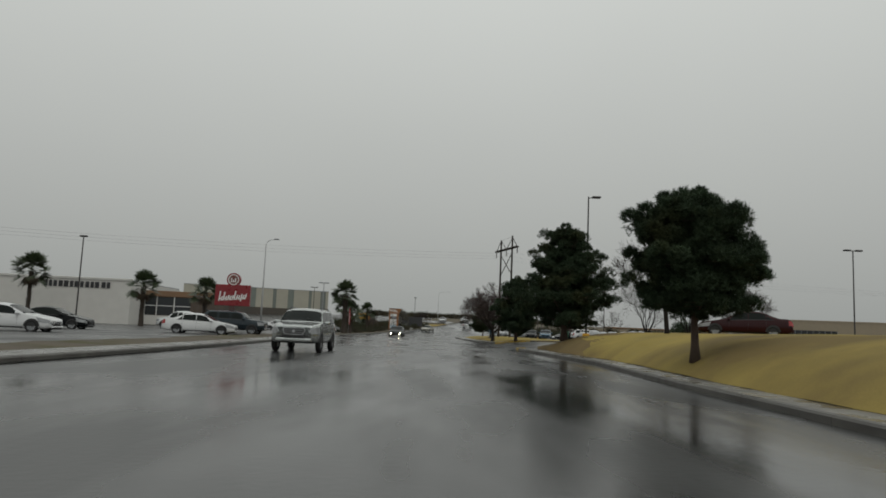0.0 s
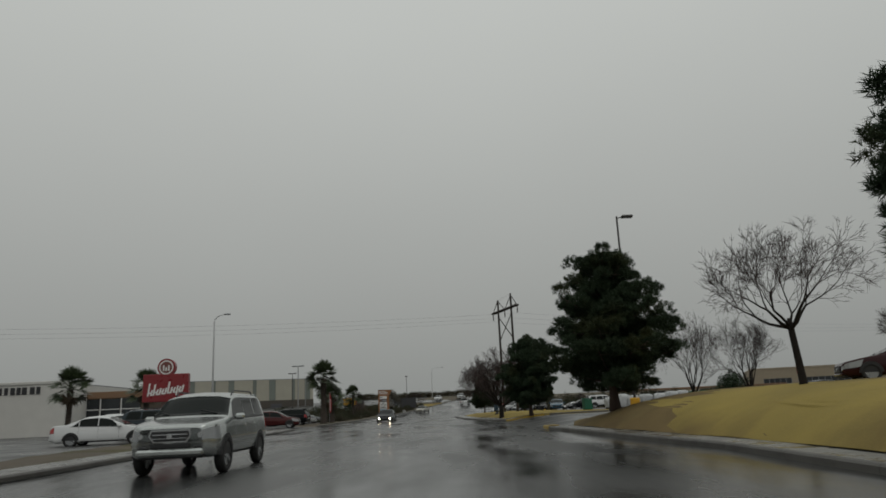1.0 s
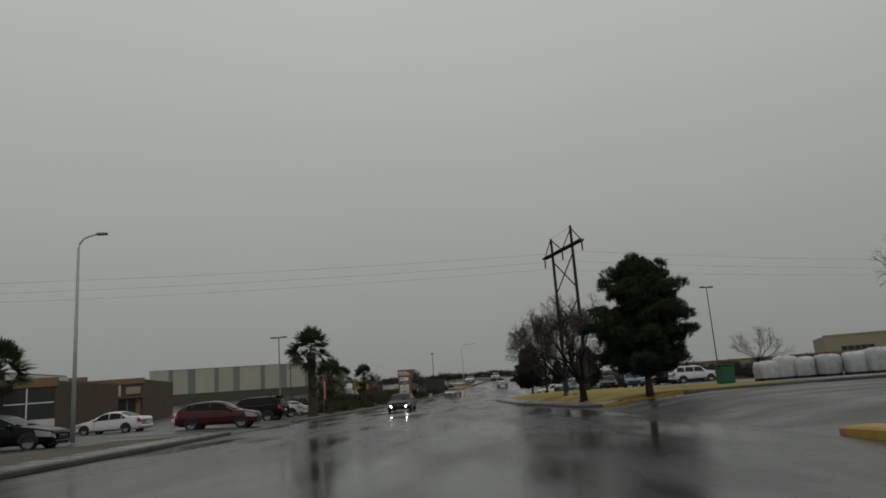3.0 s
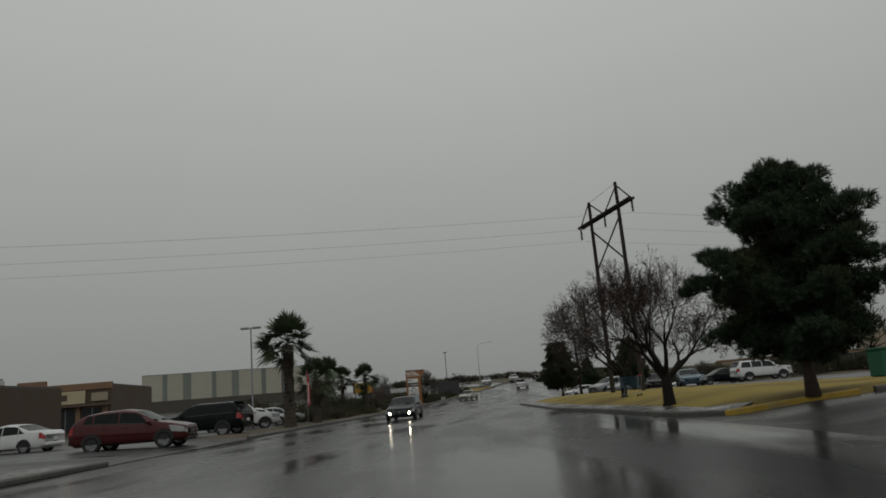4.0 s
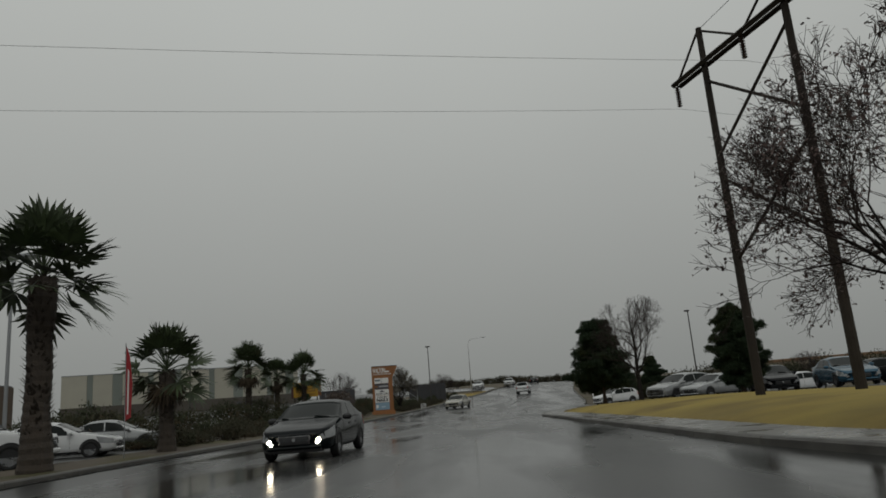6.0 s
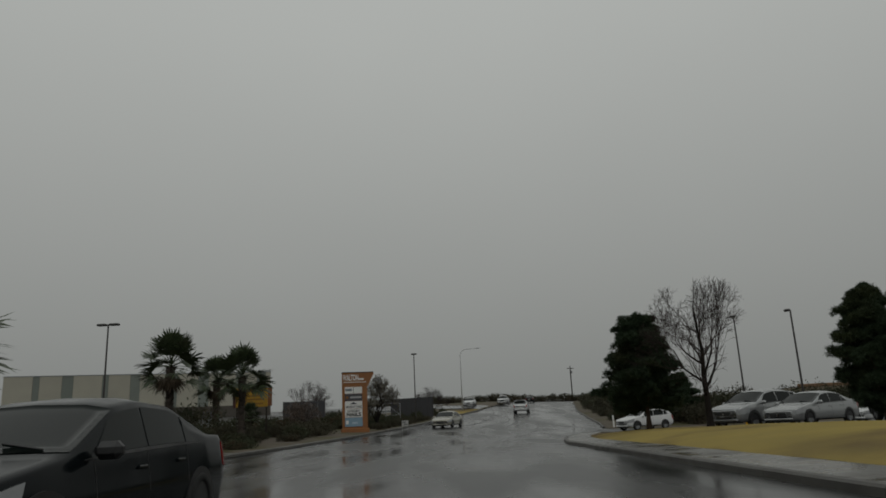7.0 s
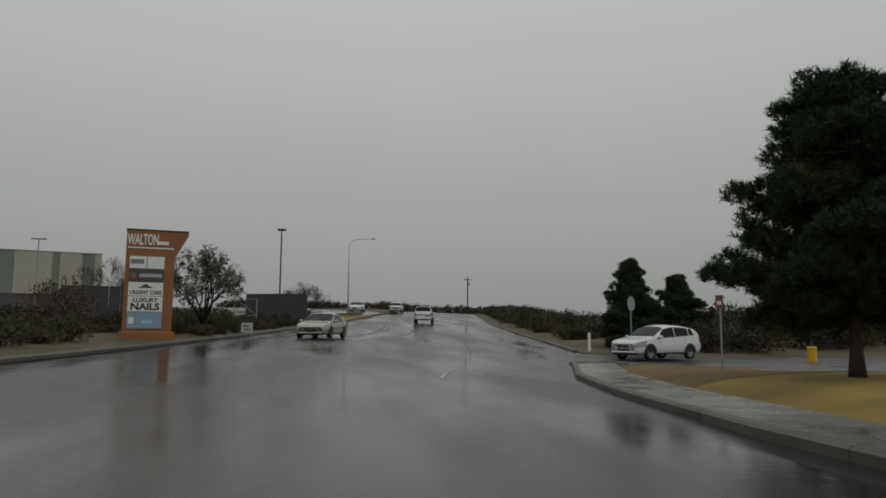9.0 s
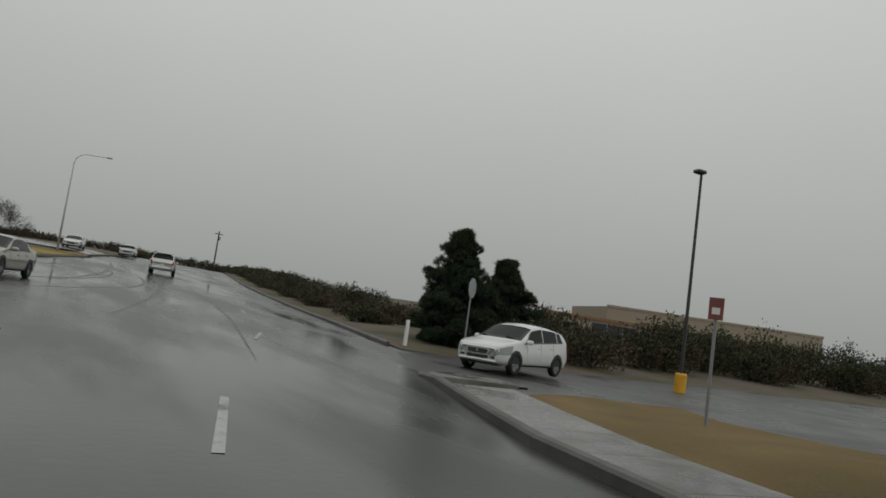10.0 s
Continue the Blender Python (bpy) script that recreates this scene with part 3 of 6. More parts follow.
ROUND_CROWN = (.62, .95, 1.0, .98, .88, .74, .5, .2)
BROAD_CROWN = (.62, .95, 1.0, .92, .8, .67, .56, .46, .22)
CAPPED_CROWN = (.7, .92, 1.0, .86, .66, .58, .54, .4, .2)
CONE_CROWN = (.72, .95, 1.0, .9, .76, .56, .36, .1)


def pine(label, x, y, h, spread, seed, foot=0.2, profile=ROUND_CROWN, lean=0.0, limbs=60, fine=60, z=None, trunk_r=0.026, ragged=0.12, tuft=0.15):
    rng = random.Random(seed)
    t = thing("pine_tree", label, "pine tree", x, y, (land(x, y) if z is None else z) - 0.03)
    trunk = MB()
    trunk.smooth = True
    pts = [Vector((lean * h * s * s + 0.025 * h * math.sin(3 * s + seed) * s, 0.02 * h * math.sin(4 * s + seed) * s, h * 0.94 * s)) for s in (i / 9 for i in range(10))]
    r0 = trunk_r * h
    trunk.tube(pts, [r0 * 1.35] + [r0 * (1 - 0.93 * i / 9) for i in range(1, 10)], 10)
    needles, lobes = MB(), []

    def at(s):
        i = min(8, int(s * 9))
        return pts[i].lerp(pts[i + 1], s * 9 - i)

    pad = 0.11 * spread + 0.14
    for k in range(limbs):
        v = (k + rng.random()) / limbs
        s = foot + 0.04 + (0.95 - foot) * v
        ang = k * 2.39996 + rng.uniform(-0.4, 0.4)
        swell = 1 + 2.2 * ragged * noise.noise((math.cos(ang) * 1.3 + seed, math.sin(ang) * 1.3, v * 4.0))
        length = max(pad * 0.6, spread * shape_at(profile, v) * swell * rng.uniform(0.92 - ragged, 1.06) - pad * 0.3)
        p0 = at(min(0.99, max(0.01, s - 0.09 * (1 - v))))
        out = Vector((math.cos(ang), math.sin(ang), rng.uniform(-0.12, 0.38) + 0.35 * v * v))
        p1, p2 = p0 + out * length * 0.5 - Vector((0, 0, 0.03 * length)), p0 + out * length + Vector((0, 0, 0.08 * length))
        trunk.tube([p0, p1, p2], [r0 * 0.36 * (1.1 - s), r0 * 0.22 * (1.1 - s), 0.012], 5, cap=False)
        steps = max(2, int(length / (pad * 0.95)))
        for i in range(steps + 1):
            u = 0.22 + 0.78 * i / steps
            q = p0.lerp(p1, u * 2) if u < 0.5 else p1.lerp(p2, u * 2 - 1)
            for side in ((-1, 1) if 0.35 < u < 0.9 else (0,)):
                sd = Vector((-out.y, out.x, 0)) * side * pad * rng.uniform(0.3, 1.3)
                lobes.append((q + sd + Vector((0, 0, rng.uniform(-0.4, 0.55) * pad)), pad * rng.uniform(0.5, 1.1)))
                if side:
                    trunk.tube([q, q + sd], [0.014, 0.006], 3, cap=False)
    for up, share in ((-0.5, 0.85), (0.1, 0.6), (0.55, 0.42)):
        lobes.append((at(0.99) + Vector((rng.uniform(-.3, .3) * pad, rng.uniform(-.3, .3) * pad, h * 0.05 + pad * (up - 0.5))), pad * share))
    needle_tufts(needles, seed, lobes, fine, tuft)
    part("trunk", trunk, BARK, t, "rough dark brown bark")
    part("crown", needles, NEEDLES, t, "dense dark green needle clumps")
    return t


def bare_tree(label, x, y, h, spread, seed, limbs=6, leaves=0, fork=0.25, r0=None, z=None, lean=0.0, levels=5, rise=(35, 70), leader=False, foliage=None, leaf=0.032, droop=0.0):
    """A leafless tree: limbs that fork again and again into fine twigs, fitted to a height and a spread."""
    rng = random.Random(seed)
    t = thing("bare_tree", label, "bare tree", x, y, (land(x, y) if z is None else z) - 0.03)
    r0 = r0 or 0.018 * h + 0.02
    top = h * fork
    shoots, tips = [], []

    def side_of(d):
        v = Vector((rng.gauss(0, 1), rng.gauss(0, 1), rng.gauss(0, 1)))
        return (v - d * v.dot(d)).normalized()

    def grow(p, d, length, r, level):
        """One shoot, then its forks."""
        steps = 5 if level == 0 else 3 if level < 3 else 2
        pts = [p]
        for i in range(steps):
            lift = 0.05 - droop * 0.1 if level < 2 else 0.05
            d = (d + side_of(d) * rng.uniform(0.03, 0.16) + Vector((0, 0, lift))).normalized()
            pts.append(pts[-1] + d * length / steps)
        r_end = r * 0.62
        shoots.append((pts, [r + (r_end - r) * i / steps for i in range(steps + 1)], level))
        if level >= levels:
            tips.append((pts[-1], d))
            return
        if level >= 1:
            for k in range(2 if level < levels - 1 else 1):
                u = rng.uniform(0.3, 0.85)
                i = min(steps - 1, int(u * steps))
                q = pts[i].lerp(pts[i + 1], u * steps - i)
                nd = ((pts[i + 1] - pts[i]).normalized() * 0.8 + side_of(d) * rng.uniform(0.5, 0.95) + Vector((0, 0, 0.12))).normalized()
                grow(q, nd, length * rng.uniform(0.42, 0.66), r * 0.42, max(level + 2, levels - 1))
        for k in range(2 if rng.random() < 0.72 else 3):
            nd = (d + side_of(d) * rng.uniform(0.3, 0.72)).normalized()
            grow(pts[-1], nd, length * rng.uniform(0.62, 0.86), r_end * (0.9 if k == 0 else 0.68), level + 1)

    crotch = Vector((lean * top, 0, top))
    for k in range(limbs):
        el = radians(rise[0] + (rise[1] - rise[0]) * ((k * 0.618) % 1.0))
        az = k * 2.39996 + seed
        d = Vector((math.cos(az) * math.cos(el), math.sin(az) * math.cos(el), math.sin(el)))
        if leader:
            start = crotch + Vector((0, 0, (h - top) * 0.62 * k / limbs))
            grow(start, d, spread * 0.5 * (1 - 0.45 * k / limbs), r0 * 0.5 * (1 - 0.6 * k / limbs), 1 if k < limbs * 0.45 else 2)
        else:
            grow(crotch + Vector((0, 0, -0.25 * top * rng.random())), d, (h - top) * 0.36, r0 * rng.uniform(0.48, 0.62), 0)
    # fit the crown to its height and spread
    out = sorted(math.hypot(p.x - crotch.x, p.y) for p, d in tips)[int(len(tips) * 0.96)]
    up = sorted(p.z for p, d in tips)[int(len(tips) * 0.985)]
    fx, fz = spread / out, (h - top) / max(0.1, up - top)

    def fit(p):
        if leader:
            fz_ = fz if p.z > top else 1.0
        else:
            fz_ = fz if p.z > top else 0.7
        return Vector((crotch.x + (p.x - crotch.x) * fx, p.y * fx, top + (p.z - top) * fz_))

    trunk, branch, leafs = MB(), MB(), MB()
    trunk.smooth = True
    body = [(0, 0, -0.05), (0.01, 0, 0.12), (lean * top * 0.4, 0, top * 0.5), (crotch.x, 0, top)]
    girth = [r0 * 1.6, r0 * 1.15, r0, r0 * 0.9]
    if leader:
        body += [(crotch.x + 0.014 * h * math.sin(i * 1.3) * i / 4, 0.02 * h * math.sin(i * 2.1), top + (h - top) * i / 5) for i in range(1, 6)]
        girth += [r0 * 0.9 * (1 - i / 5.3) for i in range(1, 6)]
    else:
        body += [(crotch.x * 1.05, 0, top * 1.08)]
        girth += [r0 * 0.5]
    trunk.tube(body, girth, 9)
    for pts, radii, level in shoots:
        (trunk if level < 2 else branch).tube([fit(p) for p in pts], [max(0.005, q) for q in radii], 6 if level < 2 else 4 if level < 4 else 3, cap=False)
    for p, d in tips:
        p = fit(p)
        for k in range(3):
            e = p + (d + side_of(d) * 0.6).normalized() * rng.uniform(0.1, 0.3)
            branch.tube([p, e], [0.005, 0.003], 3, cap=False)
            for j in range(leaves):
                if rng.random() < 0.4:
                    c = e + Vector((rng.gauss(0, .03), rng.gauss(0, .03), rng.gauss(0, .03)))
                    a, b = side_of(d) * leaf, side_of(d) * leaf
                    leafs.add([c - a, c + b, c + a, c - b], [(0, 1, 2, 3)])
    part("trunk", trunk, BARE_BARK, t, "grey-brown trunk and arching limbs")
    part("crown", branch, TWIG, t, "fine leafless twigs")
    if leaves:
        part("dry_leaves", leafs, foliage or DRY_LEAF, t, "small dry leaf clusters on the twigs")
    return t


def palm(label, x, y, h, r, seed, trunk_r=0.24, skirt=True, z=None, fronds=36):
    rng = random.Random(seed)
    t = thing("fan_palm", label, "palm tree", x, y, (land(x, y) if z is None else z) - 0.03, group="fan palms by the road")
    trunk, green, dry = MB(), MB(), MB()
    th = h - r * 0.98
    n = int(th / 0.13)
    trunk.tube([(0.02 * math.sin(i * 0.4), 0, th * i / n) for i in range(n + 1)],
               [trunk_r * (1.25 - 0.35 * min(1, i / n * 3) + (0.12 if i / n > 0.72 else 0)) * (1.0 if i % 2 else 0.94) for i in range(n + 1)], 12)
    # stubs of cut stalks, close together below the crown
    for k in range(int(n * 12)):
        s = (1 - 0.9 * rng.random() ** 1.5) * th
        a = rng.uniform(0, 6.28)
        p = Vector((math.cos(a), math.sin(a), 0)) * trunk_r * 0.86 + Vector((0, 0, s))
        o = Vector((math.cos(a), math.sin(a), 0.9)) * rng.uniform(0.09, 0.17)
        w = Vector((-math.sin(a), math.cos(a), 0)) * 0.045
        trunk.add([p - w, p + w, p + o], [(0, 1, 2)])

    def fan(mb, d, stalk, size, blades, droop):
        """A stalk with a folded fan of narrow blades whose ends hang."""
        d = d.normalized()
        o = Vector((0, 0, th + 0.1 * r * d.z))
        hub = o + d * stalk + Vector((0, 0, -droop * stalk * 0.25))
        mb.tube([o, o + d * stalk * 0.55, hub], [0.03, 0.02, 0.014], 3, cap=False)
        a = d.cross(Vector((0, 0, 1)))
        a = a.normalized() if a.length > 0.05 else Vector((1, 0, 0))
        up = a.cross(d).normalized()
        tw = rng.uniform(-0.7, 0.7)
        a, up = a * math.cos(tw) + up * math.sin(tw), up * math.cos(tw) - a * math.sin(tw)
        for i in range(blades):
            u = -1 + 2 * (i + 0.5) / blades
            ang = u * 1.75
            dirn = (d * math.cos(ang) + a * math.sin(ang) + up * (0.32 * abs(u) + 0.1 * rng.uniform(-1, 1))).normalized()
            length = size * (1 - 0.25 * u * u) * rng.uniform(0.82, 1.1)
            w = (a * math.cos(ang) - d * math.sin(ang)) * size * 0.06
            near = hub + dirn * length * 0.38
            mid = hub + dirn * length * 0.72 + Vector((0, 0, -(0.05 + 0.08 * droop) * length))
            tip = hub + dirn * length * 0.97 + Vector((0, 0, -(0.08 + droop * 0.22) * length * rng.uniform(0.5, 1.4)))
            mb.add([hub, near - w, near + w, mid - w * 0.7, mid + w * 0.7, tip], [(0, 1, 2), (1, 3, 4, 2), (3, 5, 4)])

    for k in range(fronds):
        s = (k + 0.5) / fronds
        el = radians(86 - 116 * s ** 1.1 + rng.uniform(-10, 10))
        az = k * 2.39996 + rng.uniform(-.25, .25)
        d = Vector((math.cos(az) * math.cos(el), math.sin(az) * math.cos(el), math.sin(el)))
        fan(green, d, r * rng.uniform(0.44, 0.6), r * rng.uniform(0.46, 0.56), 17, 0.1 + 0.45 * s)
    if skirt:
        for k in range(14):
            az = k * 2.39996
            d = Vector((math.cos(az) * 0.55, math.sin(az) * 0.55, rng.uniform(-1.3, -0.5)))
            fan(dry, d, r * 0.28, r * 0.36, 11, 0.8)
        part("dead_frond_skirt", dry, PALM_DRY, t, "dry brown hanging fronds")
    part("trunk", trunk, PALM_BARK, t, "shaggy brown ringed trunk")
    part("crown", green, PALM_LEAF, t, "green fan-shaped fronds")
    return t


def leaf_cloud(mb, seed, lobes, count, size):
    """Small leaves filling rounded lobes (x, y, z, rx, ry, rz), thicker to the outside, with a few shoots standing out."""
    r = np.random.default_rng(seed)
    for x, y, z, rx, ry, rz in lobes:
        d = unit(r.normal(size=(count, 3)) + (0, 0, 0.15))
        lump = 1 + 0.16 * np.sin(d[:, 0] * 5 + seed) * np.cos(d[:, 1] * 6 + seed * 2) + 0.1 * np.sin(d[:, 2] * 9 + d[:, 0] * 7)
        s = (r.uniform(0.25, 1.0, count) ** 0.5 * lump)[:, None]
        p = np.array((x, y, z)) + d * s * (rx, ry, rz)
        p[:, 2] = np.maximum(p[:, 2], 0.02 + 0.05 * r.random(count))
        a = unit(r.normal(size=(count, 3)) + d * 0.6 + (0, 0, 0.5)) * size * r.uniform(0.6, 1.3, (count, 1))
        b = unit(np.cross(a, r.normal(size=(count, 3)))) * size * 0.42
        mb.raw(np.stack([p - a, p + b, p + a, p - b], axis=1).reshape(-1, 3), 4)
        m = count // 9
        o = np.array((x, y, z)) + d[:m] * (rx, ry, rz) * 0.85
        o[:, 2] = np.maximum(o[:, 2], 0.02)
        tip = o + unit(d[:m] + r.normal(size=(m, 3)) * 0.3 + (0, 0, 0.8)) * size * r.uniform(2.0, 4.0, (m, 1))
        w = unit(np.cross(tip - o, r.normal(size=(m, 3)))) * size * 0.16
        mb.raw(np.stack([o - w, o + w, tip], axis=1).reshape(-1, 3), 3)


def shrub(name, label, x, y, w, h, seed, material=None, count=300, size=0.06, z=None, d=None):
    rng = random.Random(seed)
    t = thing(name, label, "shrub", x, y, (land(x, y) if z is None else z) - 0.02)
    mb, stems, lobes = MB(), MB(), []
    d = d or w
    for k in range(6):
        a = k * 1.25 + seed
        px, py = math.cos(a) * w * 0.27 * (k > 0), math.sin(a) * d * 0.27 * (k > 0)
        hh = h * rng.uniform(0.36, 0.5)
        lobes.append((px, py, hh, w * rng.uniform(0.24, 0.34), d * rng.uniform(0.24, 0.34), (h - hh) if k == 0 else hh * rng.uniform(0.85, 1.15)))
        stems.tube([(0, 0, 0), (px * 0.5, py * 0.5, hh * 0.5), (px, py, hh)], [0.035, 0.025, 0.012], 4)
    leaf_cloud(mb, seed, lobes, count, size)
    part("stems", stems, BARE_BARK, t)
    part("foliage", mb, material or SHRUB, t)
    return t


# lawn side
pine("dense dark green pine on the grass slope", 7.6, 22.4, 4.75, 2.1, 3, 0.35, lean=-0.03, limbs=56, ragged=0.16)
pine("tall dark green pine beside the driveway", 7.9, 45.8, 6.85, 3.2, 11, 0.17, BROAD_CROWN, limbs=58, trunk_r=0.03, ragged=0.15, lean=-0.03)
pine("dark green pine on the grass strip corner", 7.6, 71.9, 6.1, 2.45, 5, 0.18, limbs=54, trunk_r=0.024, ragged=0.13)
pine("small dark round pine near the power pole", 12.45, 117.0, 4.5, 1.5, 8, 0.12, limbs=46)
pine("dark green pine near the side street", 7.5, 128.7, 5.6, 2.55, 21, 0.24, CAPPED_CROWN, limbs=66, trunk_r=0.022, ragged=0.26)
pine("pointed dark conifer behind the stop sign", 13.9, 154.3, 4.9, 1.75, 31, 0.03, CONE_CROWN, limbs=56, ragged=0.24)
pine("dark conifer beside a pointed one", 17.9, 156.6, 4.25, 1.7, 33, 0.03, CONE_CROWN, limbs=50, ragged=0.3)
bare_tree("wide leafless tree on the grass slope", 11.0, 35.8, 4.6, 2.7, 4, limbs=6, fork=0.40, lean=-0.07, rise=(14, 62), r0=0.10)
bare_tree("leafless tree beyond the lawn", 19.0, 67.5, 6.3, 2.6, 6, limbs=8, fork=0.14, rise=(50, 82), r0=0.10)
bare_tree("leafless tree beyond the lawn", 22.0, 64.8, 5.9, 2.6, 9, limbs=8, fork=0.16, rise=(48, 80), r0=0.10)
bare_tree("small leafless tree in the parking lot", 22.5, 97.0, 3.9, 2.3, 12, limbs=6, fork=0.4, rise=(15, 55), levels=4, r0=0.08)
bare_tree("small leafless tree behind the lawn", 17.0, 40.0, 2.4, 1.2, 13, limbs=5, fork=0.4, rise=(20, 60), levels=4, r0=0.05)
bare_tree("large leafless forked tree on the grass strip", 5.9, 79.4, 4.9, 3.15, 14, limbs=7, fork=0.22, leaves=2, r0=0.19, rise=(18, 68), levels=6)
bare_tree("leafless tree with brown seed clusters on the strip", 6.36, 89.9, 6.4, 4.3, 17, limbs=8, fork=0.2, leaves=2, r0=0.135, rise=(10, 72), levels=6, leaf=0.038)
bare_tree("tall leafless tree beside a pine", 8.7, 123.4, 6.0, 2.7, 23, limbs=12, fork=0.22, rise=(15, 50), leader=True, r0=0.135, levels=6)
bare_tree("leafless tree beyond parked cars", 24.0, 134.0, 2.8, 1.6, 27, limbs=6, fork=0.25, levels=4)
shrub("round_tree", "round dark evergreen tree beyond the lawn", 24.7, 74.5, 2.6, 2.9, 41, NEEDLES, 700, 0.09)

# parking side
palm("tall green fan palm with a shaggy trunk", -12.8, 98.0, 7.2, 2.15, 51, 0.36, skirt=False)
palm("short green fan palm by the road", -13.2, 107.0, 4.9, 1.9, 52, 0.3)
palm("green fan palm with a dry skirt", -17.6, 131.6, 6.1, 2.0, 53)
palm("green fan palm near a yellow banner", -13.3, 130.5, 5.2, 1.7, 54, 0.2, skirt=False)
palm("green fan palm behind others", -17.5, 139.0, 5.2, 1.7, 55)
palm("distant green fan palm by a shop", -47.0, 83.5, 8.0, 2.4, 56)
palm("green fan palm in the parking lot", -31.4, 77.5, 6.0, 2.0, 57)
palm("green fan palm behind the red sign", -24.6, 77.0, 5.5, 1.8, 58)
palm("small green fan palm in the planting", -14.6, 136.5, 2.2, 0.9, 59, 0.14, skirt=False)

# ---- power line ----
WIRE_DIR = Vector((-0.951, -0.305, 0))


def insulator(parent, x, y, z):
    mb = MB()
    n = 9
    pts, rad = [], []
    for i in range(n):
        for dz, r in ((0.0, 0.03), (0.02, 0.11), (0.06, 0.05)):
            pts.append((x, y, z - i * 0.1 - dz))
            rad.append(r)
    mb.tube(pts, rad, 8)
    part("insulator", mb, PORCELAIN, parent, "brown disc insulator string")


def power_structure(x0, y0, x1, y1):
    """Two wood poles with a long crossarm and bracing."""
    g = land(x1, y1)
    t = thing("power_pole", "weathered wooden two-pole power structure with crossarm", "power pole", x1, y1, g)
    dx, dy = x0 - x1, y0 - y1
    ln = math.hypot(dx, dy)
    ux, uy = dx / ln, dy / ln
    zt = 14.45 - g
    za = 12.95 - g
    for ox, oy, top in ((0, 0, zt + 0.2), (dx, dy, zt)):
        part("pole", MB().tube([(ox, oy, -0.4), (ox, oy, top * 0.5), (ox, oy, top)], [0.165, 0.14, 0.11], 10), WOOD_POLE, t)
    a, b = (-ux * 1.9, -uy * 1.9), (ux * (ln + 1.9), uy * (ln + 1.9))
    arm = MB()
    for side in (0.17, -0.17):
        px, py = -uy * side, ux * side
        arm.tube([(a[0] + px, a[1] + py, za), (b[0] + px, b[1] + py, za)], 0.115, 4)
    part("crossarm", arm, WOOD_POLE, t)
    def brace(p, q, r=0.05):
        part("brace", MB().tube([p, q], r, 6), WOOD_POLE, t)
    brace((0, 0, zt), (a[0], a[1], za))
    brace((dx, dy, zt), (b[0], b[1], za))
    mid = (dx / 2, dy / 2)
    brace((0, 0, zt - 0.1), (mid[0], mid[1], za))
    brace((dx, dy, zt - 0.1), (mid[0], mid[1], za))
    part("tie_wire", MB().tube([(0, 0, zt + 0.12), (dx, dy, zt - 0.05)], 0.014, 4), WIRE, t)
    for z_hi, z_lo in ((za - 0.7, za - 3.7), (za - 4.6, za - 7.7)):
        brace((0, 0, z_hi), (dx, dy, z_lo), 0.06)
        brace((dx, dy, z_hi), (0, 0, z_lo), 0.06)
    ends = []
    for p in (a, mid, b):
        insulator(t, p[0], p[1], za - 0.05)
        ends.append(Vector((x1 + p[0], y1 + p[1], g + za - 1.0)))
    return ends, [Vector((x1, y1, g + zt)), Vector((x1 + dx, y1 + dy, g + zt - 0.1))]


ends, caps = power_structure(8.44, 104.8, 9.65, 100.6)
for p in ends:
    for sgn, span in ((1, 110.0), (-1, 110.0)):
        q0 = p + WIRE_DIR * span * sgn
        mb = MB()
        pts = []
        for i in range(25):
            u = i / 24
            pts.append(p.lerp(q0, u) + Vector((0, 0, -4 * 1.6 * u * (1 - u))))
        o = pts[0].copy()
        mb.tube([v - o for v in pts], 0.006, 4)
        w = new("power_wire", mb.data("power_wire", WIRE))
        w.matrix_basis = Matrix.Translation(o)
        tagged(w, "thin grey overhead power wire across the road", "wire", "power wires")


# ---- lamp posts and poles ----
def box_lamp(label, x, y, h, heads, arm, material, base_h=0.0, yaw=0.0, z=None, base_mat=None, foot_r=0.31, head=0.62):
    """A square-section parking lot lamp with one or two flat heads."""
    g = land(x, y) if z is None else z
    t = thing("street_lamp", label, "street lamp", x, y, g, yaw)
    if base_h:
        part("footing", MB().tube([(0, 0, -0.3), (0, 0, base_h - 0.05), (0, 0, base_h)], [foot_r, foot_r, foot_r - 0.04], 18), base_mat, t, "round concrete footing painted yellow")
    part("post", MB().tube([(0, 0, base_h - 0.05), (0, 0, h - g)], [0.07, 0.048], 10), material, t)
    for s in heads:
        part("arm", MB().tube([(0, 0, h - g - 0.12), (s * arm, 0, h - g - 0.05)], 0.03, 6), material, t)
        part("lamp_head", MB().box(min(s * arm, s * (arm + head)), max(s * arm, s * (arm + head)), -0.17, 0.17, h - g - 0.1, h - g + 0.04, 0.04), material, t)
    return t


def curved_lamp(label, x, y, h, reach, yaw, z=None):
    g = land(x, y) if z is None else z
    t = thing("street_lamp", label, "street lamp", x, y, g, yaw)
    top = h - g
    r = min(1.0, reach * 0.7)
    pts = [(0, 0, 0), (0, 0, top * 0.5), (0, 0, top - r)] + [(r - r * math.cos(a), 0, top - r + r * math.sin(a)) for a in (radians(q) for q in (25, 50, 75))] + [(reach, 0, top + 0.08)]
    mb = MB().tube(pts, [0.1, 0.075, 0.05, 0.045, 0.042, 0.04, 0.034], 10)
    mb.smooth = True
    part("post", mb, PALE_STEEL, t, "tapered galvanised post with curved arm")
    part("lamp_head", MB().box(reach - 0.08, reach + 0.42, -0.12, 0.12, top + 0.02, top + 0.14, 0.05), STEEL, t)
    return t


